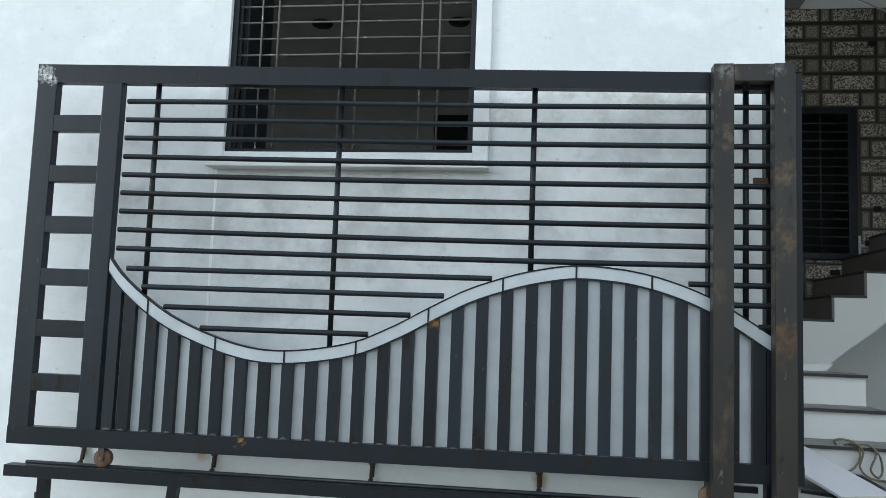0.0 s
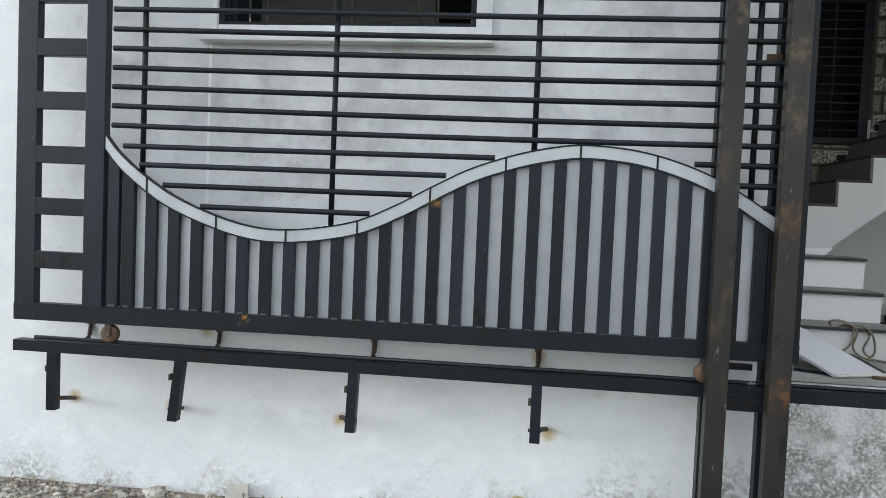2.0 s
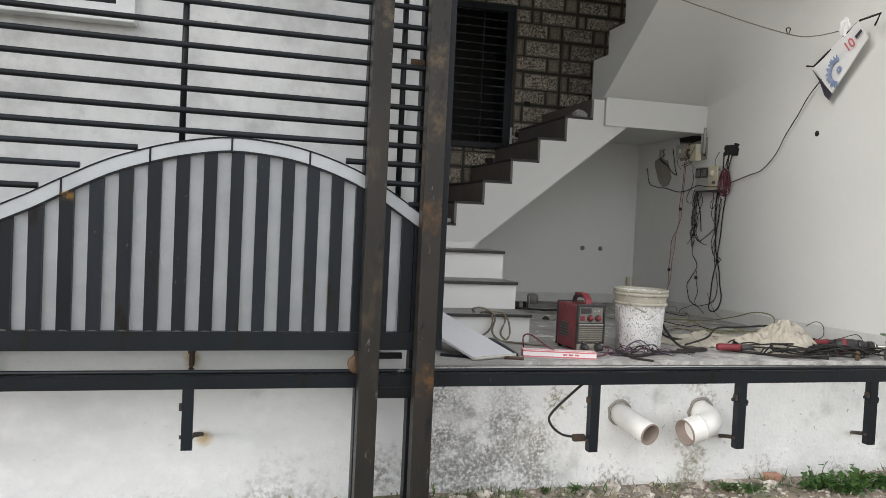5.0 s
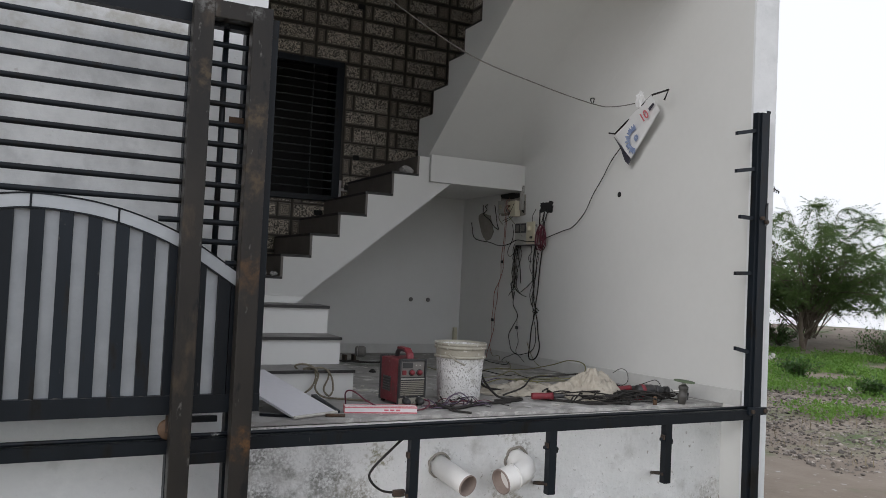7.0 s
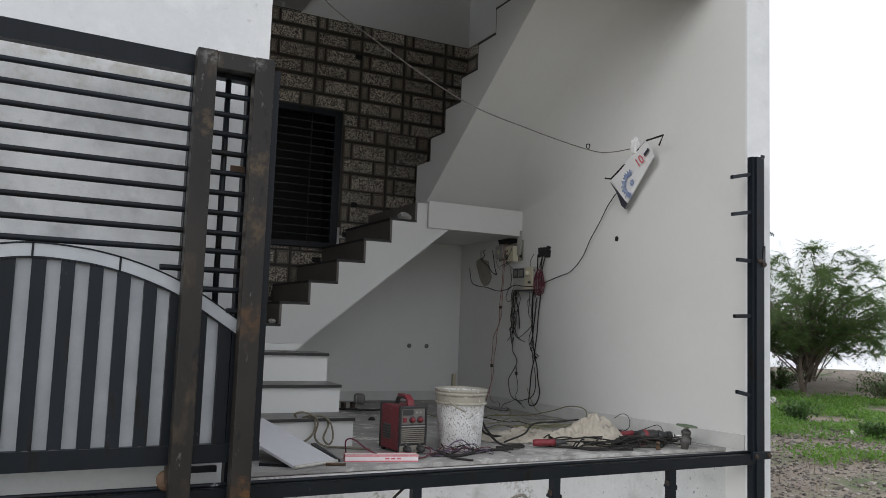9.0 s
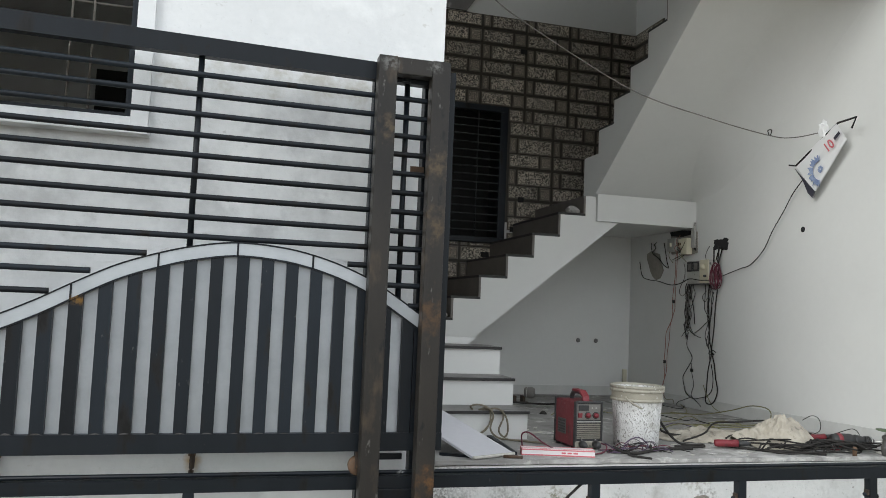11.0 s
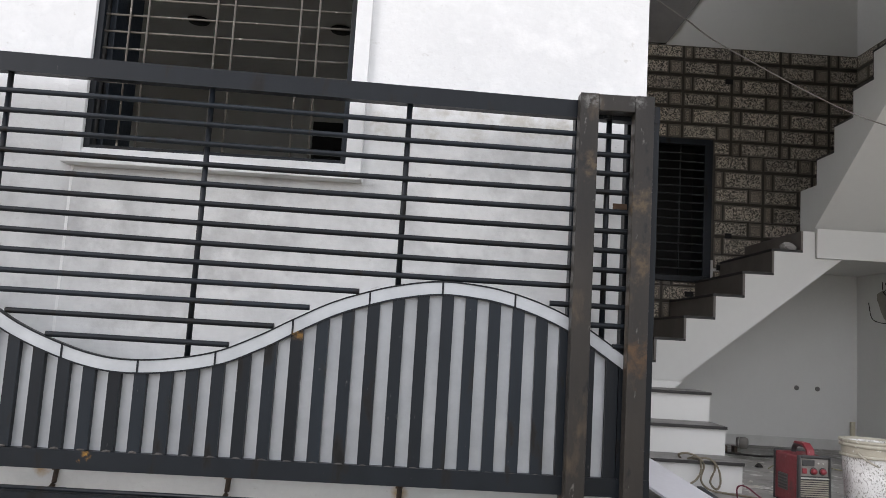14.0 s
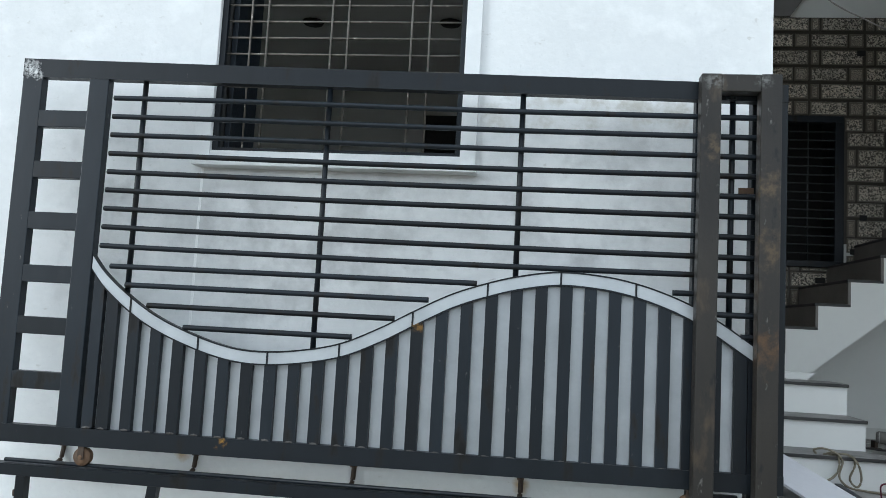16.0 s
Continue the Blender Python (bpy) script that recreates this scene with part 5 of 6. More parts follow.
single("cement_patch", prism([(3.485, 1.95), (3.41, 1.975), (3.33, 1.955), (3.255, 1.94), (3.22, 1.86), (3.18, 1.78), (3.23, 1.712), (3.31, 1.694), (3.375, 1.733), (3.42, 1.79), (3.447, 1.845), (3.48, 1.9)], "x", X - 0.006, X), OLD_PATCH, "grey cement patch on the white wall", "patch")
single("wire_coil", tube(bmesh.new(), [Vector((X - 0.07 - 0.025 * math.sin(a * 0.37), 2.262 + (0.042 + 0.008 * math.sin(a * 0.23)) * math.cos(a), 1.72 + 0.092 * math.sin(a) - 0.001 * a)) for a in np.linspace(0, 43, 200)], 0.004, 6), RED_WIRE, "coil of red wire hanging on the switch box", "coil")
for k in range(9):
    y, z = random.uniform(2.62, 2.72), random.uniform(1.66, 1.76)
    hang = [(X - random.uniform(0.015, 0.06), y + 0.09 * u * random.random() + random.uniform(-0.03, 0.03), z - u * random.uniform(0.4, 0.56)) for u in np.linspace(0, 1, 7)]
    cable("wire", hang, 0.0028, RUBBER if k % 4 else OLD_CABLE, "thin wire in the bundle below the switch box", "wire")
for k in range(4):
    y = random.uniform(2.36, 2.44)
    hang = [(X - random.uniform(0.015, 0.05), y + random.uniform(-0.03, 0.03), 1.66 - u * random.uniform(0.5, 0.7)) for u in np.linspace(0, 1, 6)]
    cable("wire", hang, 0.003, RUBBER, "thin black wire hanging below the switch box", "wire")
LOOP, BUNDLE = "thick black cable doubled in a long loop", "black wire hanging in a loose bundle"
wall_wire([(2.957, 1.894), (2.95, 1.733), (2.983, 1.618), (2.988, 1.492), (3.0, 1.34), (3.081, 1.21), (3.105, 1.081), (3.11, 0.951), (3.116, 0.821), (3.17, 0.7), (3.2, 0.64)], 0.007, PINK_WIRE, "faded pink wire hanging from the niche")
wall_wire([(2.93, 1.95), (2.945, 1.517), (2.962, 1.416), (3.013, 1.289), (3.044, 1.135), (3.06, 1.016), (3.083, 0.876), (3.13, 0.768), (3.1, 0.68)], 0.006, PINK_WIRE, "faded pink wire hanging from the niche")
wall_wire([(3.449, 1.87), (3.383, 1.733), (3.278, 1.693), (3.082, 1.672), (2.894, 1.636), (2.72, 1.647), (2.598, 1.682), (2.436, 1.667), (2.312, 1.664)], 0.009, RUBBER, "black wire slung along the wall", 0.1)
wall_wire([(3.39, 2.05), (3.356, 1.955), (3.25, 1.896), (3.146, 1.828), (3.077, 1.799), (3.091, 1.851), (3.128, 1.93), (3.149, 2.034)], 0.009, RUBBER, "black wire looping out of the niche")
wall_wire([(3.3, 2.05), (3.33, 2.03), (3.31, 2.0), (3.36, 1.96)], 0.008, RUBBER, "short stiff wire end above the patch")
wall_wire([(2.667, 1.703), (2.737, 1.637), (2.755, 1.564), (2.762, 1.467), (2.752, 1.369), (2.732, 1.257)], 0.014, RUBBER, BUNDLE)
wall_wire([(2.659, 1.708), (2.706, 1.588), (2.678, 1.481), (2.644, 1.394), (2.642, 1.298)], 0.01, RUBBER, BUNDLE)
wall_wire([(2.682, 1.684), (2.732, 1.589), (2.734, 1.442), (2.698, 1.345), (2.741, 1.256)], 0.012, RUBBER, BUNDLE, 0.03)
wall_wire([(2.69, 1.7), (2.74, 1.6), (2.72, 1.5), (2.745, 1.4), (2.72, 1.3)], 0.008, RUBBER, BUNDLE, 0.04)
wall_wire([(2.826, 1.837), (2.792, 1.762), (2.82, 1.689), (2.865, 1.616), (2.887, 1.566), (2.822, 1.541), (2.757, 1.589)], 0.006, RUBBER, "thin dark wire looping from the niche")
wall_wire([(2.722, 1.247), (2.651, 1.215), (2.556, 1.262), (2.464, 1.311), (2.42, 1.35)], 0.007, RUBBER, "short black wire between the cables")
wall_wire([(2.703, 1.228), (2.59, 1.194), (2.548, 1.186)], 0.007, RUBBER, "short black wire end under the bundle")
wall_wire([(2.737, 1.222), (2.743, 1.109), (2.683, 1.029), (2.669, 0.982), (2.757, 0.912), (2.796, 0.859), (2.79, 0.8), (2.74, 0.746), (2.651, 0.716), (2.543, 0.728), (2.44, 0.753), (2.366, 0.803), (2.366, 0.886), (2.383, 0.978)], 0.008, RUBBER, "long black wire hanging in curves")
wall_wire([(2.676, 0.967), (2.662, 0.904), (2.644, 0.814), (2.662, 0.739), (2.579, 0.69), (2.518, 0.665)], 0.006, RUBBER, "thin wire falling to the floor")
wall_wire([(2.661, 0.729), (2.795, 0.69), (2.872, 0.67), (2.895, 0.64), (2.865, 0.625), (2.793, 0.615)], 0.006, RUBBER, "thin wire curling on the skirting")
wall_wire([(2.31, 1.93), (2.35, 1.8), (2.444, 1.593), (2.429, 1.443), (2.431, 1.303), (2.409, 1.163), (2.392, 1.071), (2.425, 0.928), (2.453, 0.808), (2.452, 0.714), (2.402, 0.696), (2.327, 0.728), (2.303, 0.8), (2.32, 0.89), (2.352, 0.98), (2.376, 1.063)], 0.012, RUBBER, LOOP)
wall_wire([(2.26, 1.94), (2.3, 1.8), (2.322, 1.604), (2.336, 1.443), (2.364, 1.258), (2.379, 1.095), (2.36, 1.05)], 0.012, RUBBER, LOOP)
wall_wire([(2.372, 1.573), (2.389, 1.513), (2.396, 1.42), (2.41, 1.3)], 0.008, RUBBER, "thin black wire beside the long loop")
wall_wire([(2.33, 1.07), (2.36, 1.09), (2.4, 1.075), (2.42, 1.06), (2.38, 1.05), (2.34, 1.06)], 0.008, RUBBER, "black tie knotted round the long loop")
wall_wire([(2.475, 1.584), (2.519, 1.537), (2.523, 1.504), (2.482, 1.49), (2.454, 1.527)], 0.005, RUBBER, "small loop of dark wire")
wall_wire([(2.308, 1.924), (2.296, 1.809)], 0.014, RUBBER, "black cable dropping from the wall cavity", 0.06)
wall_wire([(2.235, 1.941), (2.244, 1.806)], 0.012, RUBBER, "black cable dropping from the wall cavity", 0.06)
wall_wire([(2.371, 1.951), (2.411, 1.885), (2.413, 1.829)], 0.006, RUBBER, "thin wire from the wall cavity to the box", 0.06)
wall_wire([(2.33, 1.67), (2.212, 1.701), (2.004, 1.75), (1.859, 1.778), (1.722, 1.883), (1.612, 2.018), (1.506, 2.148), (1.393, 2.272), (1.25, 2.4)], 0.0085, RUBBER, "black wire rising along the white wall", 0.03)
wall_wire([(3.12, 0.7), (3.05, 0.67), (2.97, 0.68), (2.93, 0.64)], 0.006, OLIVE_WIRE, "yellow-green wire trailing to the floor")
wall_wire([(2.5, 0.82), (2.44, 0.76), (2.36, 0.68), (2.25, 0.65)], 0.006, OLIVE_WIRE, "yellow-green wire trailing to the floor")
for y, z in ((2.97, 1.49), (3.1, 0.94), (2.665, 0.9), (2.76, 1.42), (2.73, 1.35)):
    single("wire_joint", block(X - 0.03, X - 0.012, y - 0.012, y + 0.012, z - 0.014, z + 0.014, bevel=0.004), BLACK_PLASTIC, "black taped joint on a hanging wire", "wire joint", "wire joints")
single("yellow_stake", block(6.335, 6.37, 3.74, 3.77, floor_z(3.75), floor_z(3.75) + 0.26), CREAM, "short pale stake standing in the corner", "stake")
for x in (5.868, 6.059):
    single("wall_plug", lathe([(0.022, 0), (0.022, 0.004), (0.012, 0.005), (0.0, 0.003)], sides=16), CEMENT, "small round hole plug in the white wall", "plug", "wall plugs").matrix_basis = pose(x, BACK_Y - 0.001, 1.086, 90, 0, 0)
single("wall_plug", lathe([(0.02, 0), (0.02, 0.003), (0.0, 0.003)], sides=16), BLACK, "small dark hole in the white wall", "plug", "wall plugs").matrix_basis = pose(X - 0.001, 1.335, 2.006, 0, -90, 0)

random.seed(33)
for k in range(8):
    x, y = random.uniform(4.95, 5.9), random.uniform(1.0, 2.3)
    turn = random.uniform(0, 6.28)
    pts = [(x, y, F + 0.006)]
    for j in range(6):
        turn += random.uniform(-0.9, 0.9)
        x, y = min(max(x + 0.13 * math.cos(turn), 4.7), 6.3), min(max(y + 0.13 * math.sin(turn), 0.9), 2.6)
        pts.append((x, y, F + 0.006 + random.choice((0, 0, 0.02, 0.05))))
    cable("wire", pts, 0.0032, (OLIVE_WIRE, RUBBER, OLIVE_WIRE, PURPLE_WIRE)[k % 4], "thin wire lying loose on the floor", "wire")

# overhead cable and hanging sack
cable("cable", [(3.2, 0.8, 3.6), (3.587, 0.9, 3.369), (3.859, 0.95, 3.229), (4.11, 1.0, 3.1), (4.9, 1.1, 2.791), (5.515, 1.15, 2.675), (6.04, 1.2, 2.616), (6.2, 1.15, 2.61), (6.31, 1.0, 2.63)], 0.0038, OLD_CABLE, "grey cable sagging across the porch", "cable", 8)
cable("wire", [(6.03, 1.2, 2.618), (6.02, 1.2, 2.65), (6.05, 1.2, 2.655), (6.04, 1.2, 2.615)], 0.004, RUBBER, "small wire twist on the cable", "wire")


def sack():
    s = thing("plastic_sack", "white printed plastic sack flattened over a hanging stick", "sack")
    a, b = Vector((6.30, 1.266, 2.447)), Vector((6.28, 0.86, 2.652))
    c, d = Vector((6.33, 0.826, 2.545)), Vector((6.35, 1.142, 2.236))
    bm = bmesh.new()
    n = 14
    front = [[None] * (n + 1) for _ in range(n + 1)]
    out = Vector((-0.8, -0.5, 0)).normalized()
    for layer in (0, 1):
        grid = []
        for j in range(n + 1):
            row = []
            for i in range(n + 1):
                u, v = i / n, j / n
                p = a.lerp(b, u).lerp(d.lerp(c, u), v)
                p += out * (0.012 * noise.noise((u * 3, v * 3, 4)) - 0.012 * layer)
                row.append(bm.verts.new(p))
            grid.append(row)
        for j in range(n):
            for i in range(n):
                bm.faces.new((grid[j][i], grid[j][i + 1], grid[j + 1][i + 1], grid[j + 1][i])).smooth = True
    part("film", bm, SACK, s)

    def on(u, v, lift=0.016):
        return a.lerp(b, u).lerp(d.lerp(c, u), v) + out * lift
    def flat(name, centre, inner, outer, t0, t1, material, label, jag=0.0):
        """A flat printed band round a centre of the film."""
        bm = bmesh.new()
        turns = np.linspace(t0, t1, 40)
        rings = [[bm.verts.new(on(centre[0] + r * math.cos(t) * 0.55, centre[1] + r * math.sin(t), 0.014)) for r in (inner, outer * (1 + jag * noise.noise((t * 8, 0, 7))))] for t in turns]
        for a_, b_ in zip(rings, rings[1:]):
            bm.faces.new((a_[0], a_[1], b_[1], b_[0]))
        part(name, bm, material, s, label)
    flat("print_splash", (0.32, 0.76), 0.26, 0.42, 2.3, 5.4, PRINT_BLUE, "blue printed splashes", 0.7)
    flat("print_spot", (0.34, 0.76), 0.02, 0.1, 0.0, 6.28, PRINT_BLUE, "blue printed spot", 0.5)
    text = bpy.data.curves.new("figure", "FONT")
    text.body, text.size, text.extrude, text.offset = "10", 0.085, 0.0003, 0.0015
    holder = bpy.data.objects.new("figure", text)
    x_dir = (b - a).normalized()
    z_dir = out.copy()
    y_dir = z_dir.cross(x_dir).normalized()
    z_dir = x_dir.cross(y_dir).normalized()
    m = Matrix((x_dir, y_dir, z_dir)).transposed().to_4x4()
    me = bpy.data.meshes.new_from_object(holder)
    bpy.data.objects.remove(holder)
    me.transform(Matrix.Translation(on(0.6, 0.62, 0.018)) @ m)
    me.materials.append(CARTON_RED)
    fig = new("figure", me)
    fig.parent = s
    bm = bmesh.new()
    bm.faces.new([bm.verts.new(on(u, v, 0.016)) for u, v in ((0.83, 0.42), (0.97, 0.42), (0.97, 0.56), (0.83, 0.56))])
    part("print_bar", bm, FOLD, s)
    part("stick", tube(bmesh.new(), [Vector(p) for p in ((6.3, 1.33, 2.455), (6.3, 1.26, 2.44), (6.29, 0.86, 2.655), (6.29, 0.7, 2.66), (6.3, 0.75, 2.6))], 0.007, 6), RUBBER, s)
    torn = bmesh.new()
    bmesh.ops.create_icosphere(torn, subdivisions=3, radius=0.042)
    for v in torn.verts:
        v.co = Vector((v.co.x * 0.5, v.co.y * 0.75, v.co.z * 1.3)) * (1 + 0.7 * noise.noise(v.co * 45)) + Vector((6.29, 0.99, 2.645))
    part("torn_knot", torn, SACK, s, "torn pale knot of film")
    bm = bmesh.new()
    fold = [a + Vector((0, 0.002, -0.03)), a.lerp(d, 0.55) + Vector((0, 0.024, 0)), a.lerp(d, 0.9) + Vector((0, 0.036, -0.02)), d + Vector((0, 0.016, -0.03)), d + Vector((0, -0.01, 0.01))]
    near, far = [bm.verts.new(p + out * 0.012) for p in fold], [bm.verts.new(p - out * 0.012) for p in fold]
    bm.faces.new(near), bm.faces.new(far[::-1])
    for k in range(5):
        bm.faces.new((near[k], far[k], far[(k + 1) % 5], near[(k + 1) % 5]))
    part("folded_edge", bm, FOLD, s, "dark violet folded edge")


sack()


# ---- plinth fittings ----
def pipes():
    p = thing("drain_pipe", "white plastic drain pipe stub poking from the plinth", "pipe", "drain pipes")
    start, end = Vector((4.462, 0.29, 0.362)), Vector((4.523, 0.07, 0.305))
    d = (end - start).normalized()

    def mouth(at, way, r, holder, label, deep):
        q = part("pipe_mouth", lathe([(r, -0.004), (r, 0.004), (r - 0.005, 0.004), (r - 0.007, -deep), (0.0, -deep - 0.001)], sides=32, cap=False), PIPE_IN, holder, label)
        q.matrix_basis = Matrix.Translation(at) @ way.to_track_quat("Z", "Y").to_matrix().to_4x4()

    def shell(points, r, bm):
        """An open tube wall."""
        tube(bm, points, r, 32)
        ends = [f for f in bm.faces if len(f.verts) > 4]
        bmesh.ops.delete(bm, geom=[max(ends, key=lambda f: -f.calc_center_median().y)], context="FACES_ONLY")
        return bm
    hole = [Vector((4.464 + (0.06 + 0.008 * noise.noise((a * 2, 0, 1))) * math.cos(a), 0.268, 0.364 + (0.06 + 0.008 * noise.noise((a * 2, 3, 1))) * math.sin(a))) for a in np.linspace(0, 6.28, 40)]
    part("mortar_ring", tube(bmesh.new(), hole, 0.007, 6), OLD_PATCH, p, "broken grey mortar round the pipe")
    part("pipe_body", shell([start, end], 0.054, bmesh.new()), PVC, p)
    mouth(end, d, 0.0545, p, "brown stained inside", 0.2)
    e = thing("drain_pipe", "white plastic drain pipe elbow in the plinth", "pipe", "drain pipes")
    path = smooth_path([(4.925, 0.29, 0.362), (4.915, 0.18, 0.352), (4.868, 0.115, 0.337), (4.772, 0.095, 0.316)], 6)
    hole = [Vector((4.925 + (0.068 + 0.01 * noise.noise((a * 2, 0, 5))) * math.cos(a), 0.268, 0.362 + (0.068 + 0.01 * noise.noise((a * 2, 3, 5))) * math.sin(a))) for a in np.linspace(0, 6.28, 40)]
    part("mortar_ring", tube(bmesh.new(), hole, 0.008, 6), OLD_PATCH, e, "broken grey mortar round the pipe")
    part("elbow", tube(bmesh.new(), path, 0.058, 32), PVC, e)
    d2 = (path[-1] - path[-2]).normalized()
    c = path[-1]
    bm = bmesh.new()
    tube(bm, [c - d2 * 0.03, c + d2 * 0.05], 0.064, 32)
    bmesh.ops.delete(bm, geom=[f for f in bm.faces if len(f.verts) > 4], context="FACES_ONLY")
    part("collar", bm, PVC, e)
    mouth(c + d2 * 0.05, d2, 0.0645, e, "dark open end", 0.1)
    part("seal_ring", tube(bmesh.new(), [c - d2 * 0.04, c - d2 * 0.03], 0.067, 32), PVC, e)


pipes()
cable("cable", [(4.18, 0.05, 0.59), (4.1, 0.04, 0.53), (4.0, 0.05, 0.43), (4.0, 0.05, 0.38), (4.06, 0.06, 0.33), (4.13, 0.06, 0.315)], 0.006, RUBBER, "black cable end hanging from the track", "cable")
single("wire_clamp", block(4.11, 4.168, 0.03, 0.055, 0.292, 0.325, bevel=0.006), RUST_DARK, "rusty clamp beside the track bracket", "clamp")


# ---- ground cover ----
ICO = bmesh.new()
bmesh.ops.create_icosphere(ICO, subdivisions=1, radius=1.0)
ICO_V = np.array([v.co[:] for v in ICO.verts])
ICO_F = [tuple(v.index for v in f.verts) for f in ICO.faces]
ICO.free()
rng = np.random.default_rng(7)


def stones(name, spots, material, label, category):
    """Many small uneven stones in one mesh: (x, y, radius)."""
    verts, faces = [], []
    for x, y, r in spots:
        v = ICO_V * (1 + rng.uniform(-0.3, 0.3, (len(ICO_V), 1))) * np.array([r * rng.uniform(0.8, 1.6), r * rng.uniform(0.8, 1.4), r * rng.uniform(0.5, 0.9)])
        a = rng.uniform(0, 6.28)
        v = np.c_[v[:, 0] * math.cos(a) - v[:, 1] * math.sin(a), v[:, 0] * math.sin(a) + v[:, 1] * math.cos(a), v[:, 2]]
        k = len(verts)
        verts += [tuple(q) for q in v + np.array([x, y, ground_z(x, y) + 0.25 * r])]
        faces += [tuple(i + k for i in f) for f in ICO_F]
    me = bpy.data.meshes.new(name)
    me.from_pydata(verts, [], faces)
    me.materials.append(material)
    return tagged(new(name, me), label, category, kind="stuff")


spots = [(rng.uniform(-0.6, 6.6), 0.25 - abs(rng.normal(0, 0.22)), 0.003 + 0.015 * rng.random() ** 4) for _ in range(5200)]
spots += [(rng.uniform(-0.5, 0.7), rng.uniform(-0.3, 0.25), 0.004 + 0.017 * rng.random() ** 3) for _ in range(1500)]
stones("rubble", spots, STONE, "grey rubble and stone chips along the wall foot", "rubble")
spots = [(8.0 + 6 * rng.random(), 0.5 + 4.7 * rng.random(), 0.004 + 0.02 * rng.random() ** 4) for _ in range(17000)]
stones("gravel", spots, GRAVEL, "grey gravel scattered over bare earth", "gravel")
for k, (x, y, r) in enumerate(((0.62, 0.2, 0.07), (3.05, 0.1, 0.04), (3.3, 0.05, 0.05), (3.6, 0.16, 0.06), (4.42, 0.2, 0.07), (4.55, 0.16, 0.05), (4.9, 0.2, 0.05), (5.05, 0.16, 0.06), (5.25, 0.12, 0.06), (3.75, 0.2, 0.05))):
    bm = bmesh.new()
    r *= 0.62
    bmesh.ops.create_icosphere(bm, subdivisions=1, radius=r * 1.1)
    for v in bm.verts:
        v.co *= 1 + 0.9 * noise.noise(v.co * 37 + Vector((k * 3, 0, 0)))
        v.co.x *= 1.3
        v.co.z *= 0.75
        v.co += Vector((x, y, ground_z(x, y) + r * 0.3))
    single("stone", bm, STONE, "pale broken stone at the wall foot", "stone", "stones at the wall foot")
single("broken_brick", block(5.28, 5.36, 0.16, 0.22, 0.0, 0.05, bevel=0.008), BRICK_OLD, "broken red brick bit in the rubble", "brick")
single("flat_tile_piece", prism([(0.95, -0.16), (1.07, -0.15), (1.07, -0.06), (0.97, -0.07)], "y", 0.215, 0.235), BOARD_EDGE, "pale broken tile propped on the wall", "tile piece")
single("wrapper", block(2.32, 2.38, 0.2, 0.215, ground_z(2.35, 0.2), ground_z(2.35, 0.2) + 0.06, bevel=0.012), YELLOW, "crumpled yellow wrapper at the wall foot", "wrapper")


def leaf_cards(name, items, material, label, category, parent=None, kind=""):
    """Many small folded leaves in one mesh: place, direction, length, width."""
    verts, faces = [], []
    for p, d, length, width in items:
        side = d.cross(Vector((0, 0, 1)))
        side = side.normalized() if side.length > 1e-4 else Vector((1, 0, 0))
        up = side.cross(d).normalized()
        k = len(verts)
        mid = p + d * length * 0.5
        verts += [tuple(p), tuple(mid + side * width + up * width * 0.35), tuple(p + d * length), tuple(mid - side * width + up * width * 0.35)]
        faces += [(k, k + 1, k + 2), (k, k + 2, k + 3)]
    me = bpy.data.meshes.new(name)
    me.from_pydata(verts, [], faces)
    me.materials.append(material)
    ob = new(name, me)
    ob.parent = parent
    return tagged(ob, label, category, kind=kind)


def unit(spread=1.0, lift=0.0):
    v = Vector((rng.normal(0, spread), rng.normal(0, spread), rng.normal(0, spread) + lift))
    return v.normalized()


def weed(x, y, size, n):
    w = thing("weed", "fresh green broad-leaved weed in the rubble", "weed", "weeds")
    base = Vector((x, y, ground_z(x, y)))
    items, bm = [], bmesh.new()
    for _ in range(n // 3):
        top = base + Vector((rng.normal(0, size * 0.5), rng.normal(0, size * 0.3), size * rng.uniform(0.15, 0.6)))
        tube(bm, [base, base.lerp(top, 0.6) + Vector((0, 0, 0.02)), top], 0.003, 4, 0.4)
        for _ in range(6):
            items.append((base.lerp(top, rng.uniform(0.4, 1)), unit(1, 0.15), size * rng.uniform(0.12, 0.26), size * rng.uniform(0.06, 0.12)))
    part("stem", bm, WEED, w)
    leaf_cards("leaf_mass", items, WEED, "", "", w, "stuff")


for x, y, size, n in ((5.0, 0.1, 0.1, 40), (5.1, 0.05, 0.1, 40), (5.5, 0.06, 0.16, 90), (5.62, 0.0, 0.16, 90), (5.75, 0.08, 0.15, 80), (5.9, 0.02, 0.14, 80), (6.1, 0.0, 0.14, 60), (3.62, 0.18, 0.05, 30), (4.05, 0.2, 0.05, 30), (4.2, 0.18, 0.06, 30)):
    weed(x, y, size, n)

items = []
for _ in range(1500):
    x = rng.uniform(-0.6, 6.6)
    y = 0.24 - abs(rng.normal(0, 0.16))
    items.append((Vector((x, y, ground_z(x, y) + rng.uniform(0.0, 0.02))), unit(1, 0.1), rng.uniform(0.012, 0.05), rng.uniform(0.002, 0.008)))
leaf_cards("leaf_litter", items, DRY, "dry leaves and twigs along the wall foot", "leaf litter", kind="stuff")
items = []
for _ in range(700):
    x = rng.uniform(3.4, 6.5)
    y = 0.22 - abs(rng.normal(0, 0.12))
    if noise.noise((x * 2.3, 0, 3)) > -0.05:
        items.append((Vector((x, y, ground_z(x, y) + 0.004)), unit(0.7, 0.7), rng.uniform(0.03, 0.08), rng.uniform(0.002, 0.005)))
